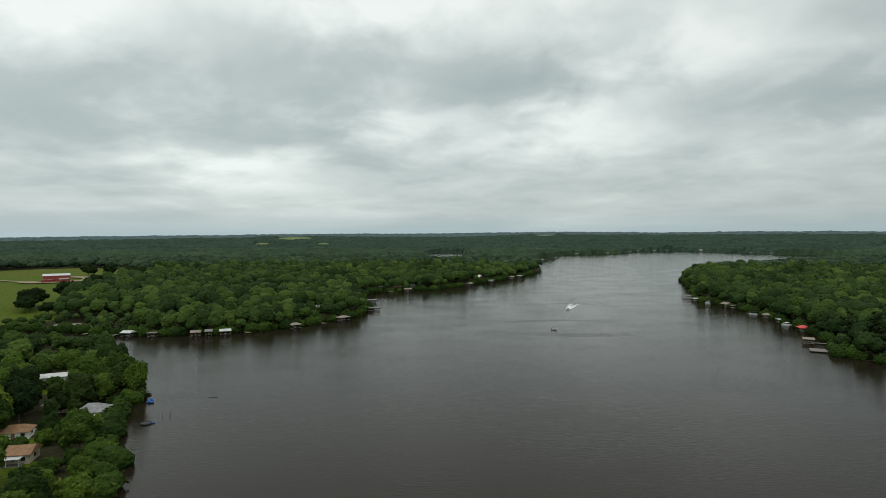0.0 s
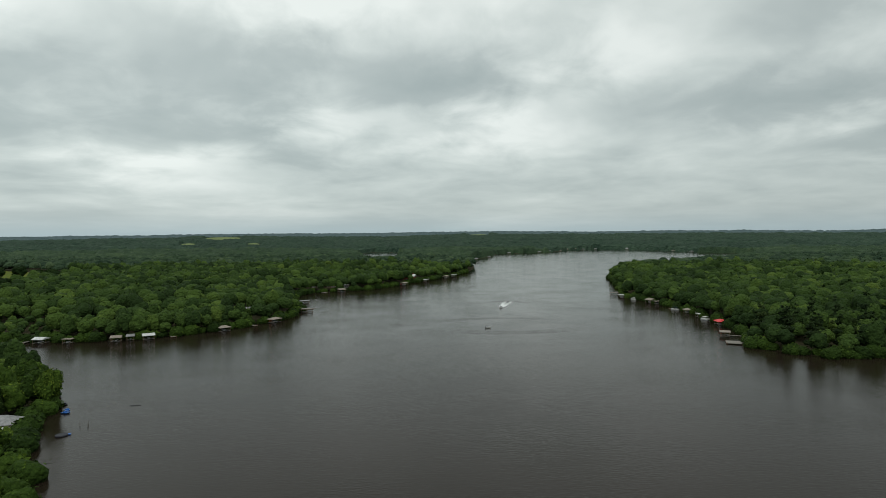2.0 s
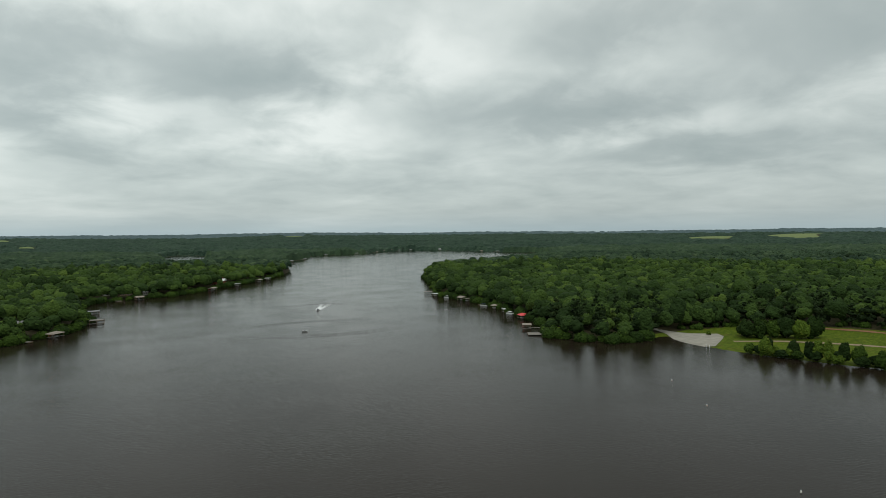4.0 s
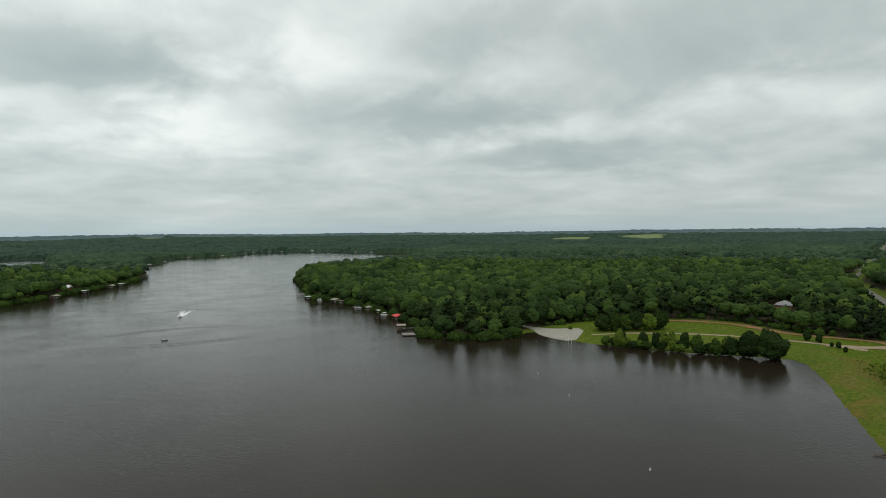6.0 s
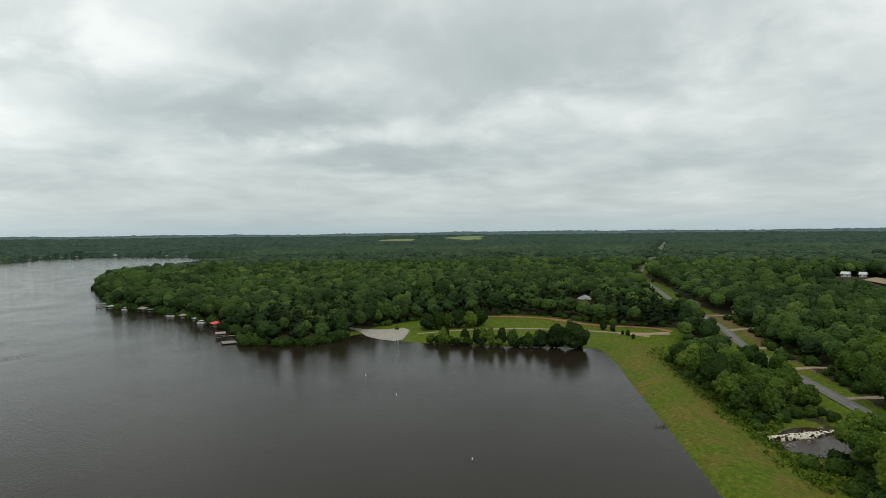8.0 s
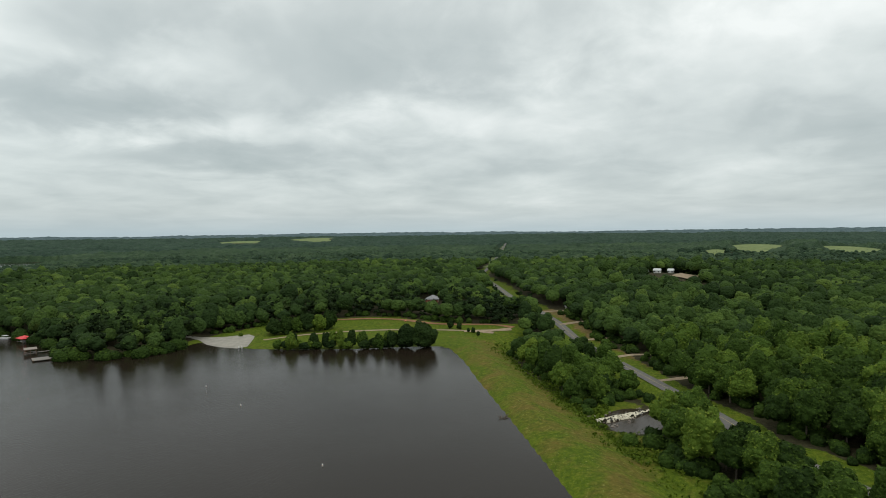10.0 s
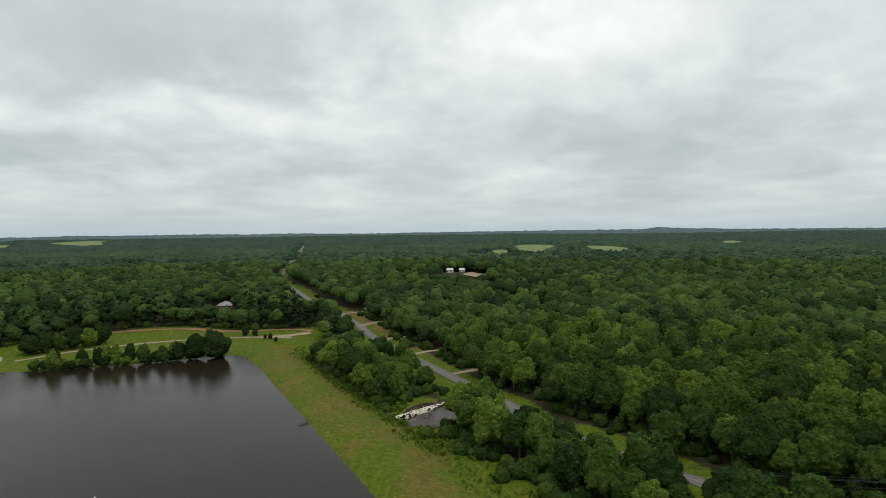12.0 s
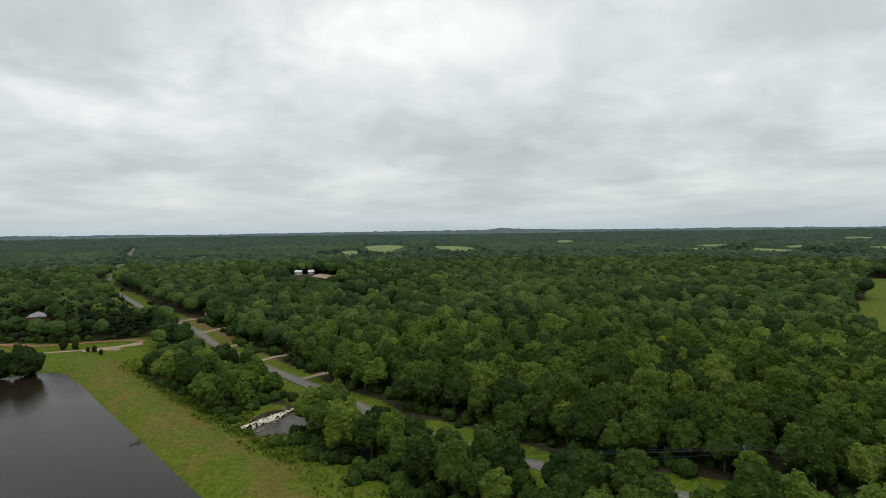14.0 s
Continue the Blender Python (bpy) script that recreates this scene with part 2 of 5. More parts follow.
def grassy(x, y):
    """One on mown or open grass, zero under the trees."""
    x, y = np.asarray(x, float), np.asarray(y, float)
    wob = 10 * (vnoise(x, y, 14, 21) - 0.5)
    m = np.zeros(x.shape)
    a, d = dam_place(x, y)
    m = np.maximum(m, smooth(32, 26, d - 15 * smooth(190, 170, a) + 0.5 * wob) * (d > -8) * (a < DAM_L + 30) * (a > -140))
    m = np.maximum(m, smooth(58, 62, d + 0.4 * wob) * (d < 76) * smooth(178, 188, a) * smooth(252, 240, a))
    for cx, cy, r in LAWNS:
        m = np.maximum(m, smooth(r + 1, r - 2, np.hypot(x - cx, y - cy) + 0.5 * wob))
    for poly in (PARK, BARN_FIELD, SIDE_FIELD):
        m = np.maximum(m, inside(x + 0.4 * wob, y + 0.4 * wob, poly) * 1.0)
    road, _ = line_distance(x, y, ROAD)
    side = (np.asarray(x) - 300) * 0.5 - (np.asarray(y) - 45) * 0.86
    m = np.maximum(m, smooth(15, 11, road + 0.6 * wob + np.where(side > 0, np.where(x < 300, np.where(x < 205, 0.0, 4.5), 9 * (vnoise(x, y, 26, 63) - 0.42)), np.where((x > 410) & (x < 600), 2, np.where(x < 215, 9, 6))) * (np.hypot(x, y) < 480)) * (np.hypot(x, y) < 700))
    r = np.hypot(x, y)
    m = np.maximum(m, smooth(11.5 + r * 0.001, 9 + r * 0.001, road + 0.3 * wob) * open_road(r))
    m = np.maximum(m, smooth(9, 7, road + 0.3 * wob) * (r < 1000))
    for cx, cy, l, w, turn in MEADOWS:
        c, s = math.cos(radians(turn)), math.sin(radians(turn))
        dx, dy = x - cx, y - cy
        e = np.hypot((dx * c + dy * s) / l, (dy * c - dx * s) / w) + 0.5 * (vnoise(x, y, 60, 31) - 0.5)
        m = np.maximum(m, smooth(1.1, 0.95, e))
    return m


# ---------------------------------------------------------------- materials
def material(name):
    m = bpy.data.materials.new(name)
    m.use_nodes = True
    t = m.node_tree
    return m, t, t.nodes["Principled BSDF"]


def spots(t, scale, detail=4.0, rough=0.55, where=None, distort=0.0):
    n = node(t, "ShaderNodeTexNoise", Scale=scale, Detail=detail, Roughness=rough, Distortion=distort)
    if where is None:
        where = t.nodes.new("ShaderNodeNewGeometry").outputs["Position"]
    t.links.new(where, n.inputs["Vector"])
    return n.outputs[0]


def bump_node(t, bsdf, height, strength, distance):
    b = node(t, "ShaderNodeBump", Strength=strength, Distance=distance)
    t.links.new(height, b.inputs["Height"])
    t.links.new(b.outputs[0], bsdf.inputs["Normal"])


def mottled(name, dark, light, scale=1.0, rough=0.8, metal=0.0, bump=0.3, distance=0.02, fine=9.0, spec=0.3, local=False):
    """A plain surface with stains at one scale and grain at another."""
    m, t, b = material(name)
    where = t.nodes.new("ShaderNodeTexCoord").outputs["Object"] if local else None
    coarse, grain = spots(t, scale, 5, 0.6, where), spots(t, scale * fine, 3, 0.6, where)
    both = math_node(t, "ADD", math_node(t, "MULTIPLY", coarse, 0.6), math_node(t, "MULTIPLY", grain, 0.4))
    t.links.new(ramp_node(t, both, [(0.32, dark), (0.68, light)]), b.inputs["Base Color"])
    b.inputs["Roughness"].default_value, b.inputs["Metallic"].default_value = rough, metal
    b.inputs["Specular IOR Level"].default_value = spec
    bump_node(t, b, both, bump, distance)
    return m


def foliage(name, stops, leaf=0.75, clump=0.75):
    """Leaves in many tones; leaf: the scale of the tones, clump: that of the leafy tufts."""
    m, t, b = material(name)
    info = t.nodes.new("ShaderNodeObjectInfo").outputs["Random"]
    at = t.nodes.new("ShaderNodeAttribute")
    at.attribute_name = "tint"
    solo = t.nodes.new("ShaderNodeAttribute")
    solo.attribute_name = "solo"
    tone = math_node(t, "ADD", at.outputs["Fac"], math_node(t, "MULTIPLY", math_node(t, "MULTIPLY", info, 0.85), solo.outputs["Fac"]))
    n, grain = spots(t, leaf, 4, 0.68), spots(t, leaf * 4.0, 3, 0.7)
    tone = math_node(t, "MULTIPLY", tone, 0.86)
    tone = math_node(t, "ADD", tone, math_node(t, "MULTIPLY", math_node(t, "SUBTRACT", n, 0.5), 0.5))
    tone = math_node(t, "ADD", tone, math_node(t, "MULTIPLY", math_node(t, "SUBTRACT", grain, 0.5), 0.45), True)
    t.links.new(ramp_node(t, tone, stops), b.inputs["Base Color"])
    b.inputs["Roughness"].default_value, b.inputs["Specular IOR Level"].default_value = 0.8, 0.04
    tuft = node(t, "ShaderNodeTexVoronoi", Scale=clump)
    t.links.new(t.nodes.new("ShaderNodeNewGeometry").outputs["Position"], tuft.inputs["Vector"])
    relief = math_node(t, "SUBTRACT", math_node(t, "MULTIPLY", n, 0.8), math_node(t, "MULTIPLY", tuft.outputs["Distance"], 1.0))
    bump_node(t, b, relief, 1.0, 0.75 / clump)
    return m


LEAF = foliage("broad_leaves", [(0.0, (0.017, 0.033, 0.008)), (0.25, (0.030, 0.056, 0.010)), (0.5, (0.048, 0.085, 0.014)), (0.75, (0.084, 0.133, 0.018)), (1.0, (0.142, 0.187, 0.027))])
# woods_leaves is a little bluer: slight haze painted in for distance
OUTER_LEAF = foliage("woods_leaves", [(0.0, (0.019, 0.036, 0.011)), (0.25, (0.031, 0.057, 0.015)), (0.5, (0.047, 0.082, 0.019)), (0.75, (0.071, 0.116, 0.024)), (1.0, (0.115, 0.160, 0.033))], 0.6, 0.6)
DARK_LEAF = foliage("dark_leaves", [(0.0, (0.010, 0.021, 0.007)), (0.5, (0.020, 0.038, 0.010)), (1.0, (0.036, 0.060, 0.014))])
NEEDLE = foliage("pine_needles", [(0.0, (0.014, 0.026, 0.010)), (0.6, (0.027, 0.045, 0.015)), (1.0, (0.048, 0.070, 0.020))])
# haze painted into the leaf colours of the far woods, bluer with distance
FAR_HAZE_LEAF = foliage("distant_woods_haze", [(0.0, (0.022, 0.042, 0.029)), (0.5, (0.038, 0.066, 0.044)), (1.0, (0.062, 0.098, 0.060))], 0.05, 0.1)
RIDGE_HAZE_LEAF = foliage("ridge_woods_haze", [(0.0, (0.066, 0.102, 0.108)), (0.5, (0.092, 0.132, 0.138)), (1.0, (0.118, 0.158, 0.162))], 0.02, 0.05)
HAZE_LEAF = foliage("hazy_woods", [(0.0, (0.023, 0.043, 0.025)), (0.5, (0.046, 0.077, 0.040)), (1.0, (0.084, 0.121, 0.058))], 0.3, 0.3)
BARK = mottled("bark", (0.05, 0.04, 0.03), (0.16, 0.13, 0.10), 3.0, 0.9, bump=0.8)


def make_ground_material():
    m, t, b = material("ground")
    at = t.nodes.new("ShaderNodeAttribute")
    at.attribute_name = "grass"
    dry = t.nodes.new("ShaderNodeAttribute")
    dry.attribute_name = "dry"
    edge = spots(t, 0.25, 5, 0.65)
    mask = math_node(t, "ADD", at.outputs["Fac"], math_node(t, "MULTIPLY", math_node(t, "SUBTRACT", edge, 0.5), 0.8))
    mask = ramp_node(t, mask, [(0.44, (0, 0, 0)), (0.56, (1, 1, 1))])
    fine, patch = spots(t, 0.55, 8, 0.75), spots(t, 0.07, 6, 0.65, distort=0.6)
    green = ramp_node(t, fine, [(0.3, (0.026, 0.052, 0.004)), (0.5, (0.066, 0.100, 0.006)), (0.72, (0.135, 0.158, 0.012))])
    straw = ramp_node(t, fine, [(0.3, (0.062, 0.055, 0.010)), (0.55, (0.125, 0.098, 0.020)), (0.75, (0.22, 0.175, 0.06))])
    patches = math_node(t, "ADD", math_node(t, "MULTIPLY", dry.outputs["Fac"], 0.14), patch)
    grass = mix_node(t, ramp_node(t, patches, [(0.54, (0, 0, 0)), (0.78, (1, 1, 1))]), green, straw)
    # haze painted into the far grass as a pale green tone
    far_haze = t.nodes.new("ShaderNodeAttribute")
    far_haze.attribute_name = "far_haze"
    grass = mix_node(t, far_haze.outputs["Fac"], grass, ramp_node(t, patch, [(0.3, (0.110, 0.150, 0.055)), (0.7, (0.185, 0.220, 0.095))]))
    worn = math_node(t, "ADD", math_node(t, "MULTIPLY", dry.outputs["Fac"], 0.2), math_node(t, "MULTIPLY", patch, 0.5))
    grass = mix_node(t, ramp_node(t, worn, [(0.58, (0, 0, 0)), (0.74, (0.9, 0.9, 0.9))]), grass, ramp_node(t, fine, [(0.3, (0.085, 0.055, 0.025)), (0.7, (0.19, 0.135, 0.07))]))
    bloom = spots(t, 1.6, 2, 0.5)
    grass = mix_node(t, ramp_node(t, bloom, [(0.66, (0, 0, 0)), (0.72, (0.6, 0.6, 0.6))]), grass, (0.25, 0.25, 0.08))
    litter = ramp_node(t, fine, [(0.3, (0.018, 0.014, 0.008)), (0.5, (0.036, 0.034, 0.016)), (0.75, (0.075, 0.060, 0.035))])
    t.links.new(mix_node(t, mask, litter, grass), b.inputs["Base Color"])
    b.inputs["Roughness"].default_value, b.inputs["Specular IOR Level"].default_value = 0.95, 0.1
    bump_node(t, b, fine, 0.9, 0.35)
    return m


GROUND = make_ground_material()


def make_water_material(name, base):
    m, t, b = material(name)
    pos = t.nodes.new("ShaderNodeNewGeometry").outputs["Position"]
    stretch = t.nodes.new("ShaderNodeMapping")
    stretch.inputs["Rotation"].default_value[2] = radians(20)
    stretch.inputs["Scale"].default_value = (0.6, 1.6, 1.0)
    t.links.new(pos, stretch.inputs[0])
    ripple = spots(t, 0.8, 4, 0.55, stretch.outputs[0], 0.4)
    swell = spots(t, 0.03, 3, 0.5, pos)
    calm = ramp_node(t, swell, [(0.35, (0.5, 0.5, 0.5)), (0.65, (1, 1, 1))])
    b.inputs["Base Color"].default_value = (*base, 1)
    b.inputs["IOR"].default_value = 1.19
    b.inputs["Roughness"].default_value = 0.05
    bump_node(t, b, math_node(t, "MULTIPLY", ripple, calm), 1.0, 0.12)
    return m


WATER = make_water_material("lake_water", (0.017, 0.0125, 0.0085))
ASPHALT = mottled("asphalt", (0.088, 0.084, 0.078), (0.150, 0.142, 0.132), 0.5, 0.9, bump=0.3)
SAND = mottled("sandy_dirt", (0.19, 0.14, 0.085), (0.34, 0.27, 0.185), 0.4, 0.95, bump=0.5)
CONCRETE = mottled("pale_concrete", (0.21, 0.195, 0.165), (0.34, 0.32, 0.27), 0.25, 0.9, bump=0.3)


# ---------------------------------------------------------------- mesh helpers
def mesh_of(name, verts, tris, mats, attrs=None, flat=True):
    """A mesh from arrays of corners and triangles."""
    me = bpy.data.meshes.new(name)
    verts, tris = np.asarray(verts, np.float32), np.asarray(tris, np.int32)
    me.vertices.add(len(verts))
    me.vertices.foreach_set("co", verts.ravel())
    me.loops.add(tris.size)
    me.loops.foreach_set("vertex_index", tris.ravel())
    me.polygons.add(len(tris))
    me.polygons.foreach_set("loop_start", np.arange(0, tris.size, 3, dtype=np.int32))
    me.update(calc_edges=True)
    me.polygons.foreach_set("use_smooth", np.full(len(tris), not flat))
    for key, values in (attrs or {}).items():
        me.attributes.new(key, "FLOAT", "POINT").data.foreach_set("value", np.asarray(values, np.float32))
    for m in mats if isinstance(mats, (list, tuple)) else [mats]:
        me.materials.append(m)
    return me


def quads_to_tris(q):
    q = np.asarray(q)
    return np.vstack([q[:, [0, 1, 2]], q[:, [0, 2, 3]]])


def part(name, bm, mat, parent=None, label=""):
    """Links a bmesh as one mesh object, under a thing or under a part."""
    me = bpy.data.meshes.new(name)
    bm.to_mesh(me)
    bm.free()
    me.materials.append(mat)
    ob = new(name, me)
    if parent:
        ob.parent = parent
    return tagged(ob, label=label)


# ---------------------------------------------------------------- ground and water
def rings(start, end, least, growth):
    r = [start]
    while r[-1] < end:
        r.append(r[-1] + max(least, r[-1] * growth))
    return np.array(r[:-1] + [end])


def polar_sheet(angles, radii):
    """Corners and triangles of a sheet in rings round the origin; angles clockwise from +y in degrees."""
    a, r = np.meshgrid(np.radians(angles), radii)
    n, m = len(radii), len(angles)
    i, j = np.meshgrid(np.arange(n - 1), np.arange(m - 1), indexing="ij")
    k = (i * m + j).ravel()
    return (r * np.sin(a)).ravel(), (r * np.cos(a)).ravel(), quads_to_tris(np.stack([k, k + 1, k + m + 1, k + m], 1))


def build_ground():
    angles = np.concatenate([np.arange(-44, 142, 0.55), np.arange(142, 316.1, 3.0)])
    radii = np.concatenate([rings(4, 1200, 2.6, 0.013), rings(1240, 4950, 40, 0.03)])
    x, y, tris = polar_sheet(angles, radii)
    z, grass = ground_height(x, y), grassy(x, y)
    a, d = dam_place(x, y)
    dry = smooth(22, 6, np.abs(d - 14)) * (a < DAM_L + 30) * (a > -140) + 2.2 * ((d > 84) & (d < 120) & (a > 150) & (a < 430)) + 0.55 * (np.hypot(x, y) > 950)
    # the grass colour pales for haze beyond 950 m
    ob = new("ground", mesh_of("ground", np.stack([x, y, z], 1), tris, GROUND, {"grass": grass, "dry": dry, "far_haze": 1.0 * ((np.hypot(x, y) > 950) & ((x > -250) | (np.hypot(x, y) > 1300)))}, False))
    tagged(ob, "rolling ground of grass banks, meadows and woodland litter", "ground", kind="structure")


def build_water():
    from mathutils.geometry import tessellate_polygon
    ring = [Vector((*p, 0.0)) for p in LAKE]
    c = []
    for p, a, b in zip(LAKE, np.roll(LAKE, 1, 0), np.roll(LAKE, -1, 0)):
        d = (b - a) / (np.linalg.norm(b - a) + 1e-9)
        c.append(p + 4.0 * np.array((-d[1], d[0])) * SIDE)
    tris = tessellate_polygon([[Vector((*p, 0.0)) for p in c]])
    ob = new("water", mesh_of("water", [(*p, 0.0) for p in c], tris, WATER))
    tagged(ob, "dark brown lake water with a fine ripple", "water", kind="structure")
    u = np.linspace(0, 2 * np.pi, 40, endpoint=False)
    pond = [(8 + 62 * math.cos(v), 1690 + 222 * math.sin(v), 0.0) for v in u]
    ob = new("pond_water", mesh_of("pond_water", pond, [(0, i, i + 1) for i in range(1, 39)], WATER))
    tagged(ob, "distant pale pond beyond the woods", "water", kind="structure")


AREA = 0.5 * sum(a[0] * b[1] - b[0] * a[1] for a, b in zip(LAKE, np.roll(LAKE, -1, 0)))
SIDE = -1.0 if AREA > 0 else 1.0
build_ground()
build_water()


def ribbon(name, line, width, mat, lift, label, category, ragged=0.0, kind="structure"):
    """A strip that lies on the ground along a line."""
    p = np.asarray(line, float)
    d = np.gradient(p, axis=0)
    d /= np.linalg.norm(d, axis=1, keepdims=True)
    n = np.stack([-d[:, 1], d[:, 0]], 1)
    rows = np.linspace(-0.5, 0.5, 5)
    w = width + ragged * (vnoise(p[:, 0], p[:, 1], 5, 77) - 0.5)
    v = np.stack([p + n * (s * w)[:, None] for s in rows], 1)
    r = np.hypot(v[..., 0], v[..., 1])
    z = ground_height(v[..., 0], v[..., 1]) + lift + np.clip(r - 350, 0, 1e9) * 0.0012
    k = (np.arange(len(p) - 1)[:, None] * 5 + np.arange(4)).ravel()
    tris = quads_to_tris(np.stack([k, k + 1, k + 6, k + 5], 1))
    ob = new(name, mesh_of(name, np.dstack([v, z]).reshape(-1, 3), tris, mat, None, False))
    return tagged(ob, label, category, kind=kind)


ribbon("road", ROAD, 5.7, ASPHALT, 0.16, "worn grey asphalt country road through the woods", "road")
for drive in DRIVES:
    ribbon("driveway", drive, 4.0, SAND, 0.12, "sandy dirt driveway off the road", "driveway", 2.0)
ribbon("park_path", rounded([(285, 250), (306, 236), (328, 211), (342, 188), (352, 162), (357, 130)], 4), 3.0, SAND, 0.12,
       "pale worn dirt track across the grass", "track", 1.5)


def build_ramp():
    """The concrete boat ramp that widens into the water."""
    bm = bmesh.new()
    left = rounded([(276, 311), (274, 299), (271, 288), (265, 276), (261.5, 267), (260, 250)], 3)
    right = rounded([(278.5, 312), (279, 293), (285, 280), (296, 271), (292, 263), (281, 255), (266, 245)], 3)
    rows = []
    for s in np.linspace(0, 1, 14):
        a, b = left[int(s * (len(left) - 1))], right[int(s * (len(right) - 1))]
        rows.append([a + (b - a) * u for u in np.linspace(0, 1, 12)])
    pts = np.array(rows)
    z = np.maximum(ground_height(pts[..., 0], pts[..., 1]), -0.4) + 0.18
    top = [[bm.verts.new((*pts[i, j], z[i, j])) for j in range(12)] for i in range(14)]
    for i in range(13):
        for j in range(11):
            bm.faces.new((top[i][j], top[i][j + 1], top[i + 1][j + 1], top[i + 1][j]))
    ob = part("boat_ramp", bm, CONCRETE)
    tagged(ob, "wide pale concrete boat ramp running into the lake", "boat ramp", kind="structure")


build_ramp()


# ---------------------------------------------------------------- trees
PHI = (1 + 5**0.5) / 2
ICO_V = np.array([(-1, PHI, 0), (1, PHI, 0), (-1, -PHI, 0), (1, -PHI, 0), (0, -1, PHI), (0, 1, PHI), (0, -1, -PHI), (0, 1, -PHI),
                  (PHI, 0, -1), (PHI, 0, 1), (-PHI, 0, -1), (-PHI, 0, 1)]) / math.sqrt(1 + PHI * PHI)
ICO_F = np.array([(0, 11, 5), (0, 5, 1), (0, 1, 7), (0, 7, 10), (0, 10, 11), (1, 5, 9), (5, 11, 4), (11, 10, 2), (10, 7, 6), (7, 1, 8),
                  (3, 9, 4), (3, 4, 2), (3, 2, 6), (3, 6, 8), (3, 8, 9), (4, 9, 5), (2, 4, 11), (6, 2, 10), (8, 6, 7), (9, 8, 1)])


def unit(v):
    return v / (np.linalg.norm(v, axis=-1, keepdims=True) + 1e-9)


def blob(rng, centre, radius, rough=0.18):
    v = ICO_V * radius * (1 + rough * rng.uniform(-1, 1, (12, 1)))
    return v @ np.linalg.qr(rng.normal(size=(3, 3)))[0] + centre


def leaf_sprays(rng, centre, radius, count, size, out):
    """Small bent leaf clumps on the outer side of a lobe, four corners each."""
    d = unit(rng.normal(size=(count, 3)) + out * 0.9 + np.array((0, 0, 0.25)))
    p = centre + d * radius * rng.uniform(0.82, 1.24, (count, 1))
    n = unit(d + 0.5 * rng.normal(size=(count, 3)))
    u = unit(np.cross(n, rng.normal(size=(count, 3))))
    w = np.cross(n, u)
    s = size * rng.uniform(0.6, 1.35, (count, 1))
    return np.stack([p - u * s, p - w * s * 0.62 - n * s * 0.2, p + u * s * 1.1, p + w * s * 0.62 - n * s * 0.15], 1)


def ball(level):
    """Corners and triangles of a unit sphere."""
    v, f = [tuple(p) for p in ICO_V], [tuple(t) for t in ICO_F]
    for _ in range(level):
        cut, made = {}, []

        def middle(a, b):
            key = (min(a, b), max(a, b))
            if key not in cut:
                m = np.array(v[a]) + np.array(v[b])
                cut[key] = len(v)
                v.append(tuple(m / np.linalg.norm(m)))
            return cut[key]
        for a, b, c in f:
            ab, bc, ca = middle(a, b), middle(b, c), middle(c, a)
            made += [(a, ab, ca), (b, bc, ab), (c, ca, bc), (ab, bc, ca)]
        f = made
    return np.array(v), np.array(f)


BALLS = [ball(k) for k in range(4)]


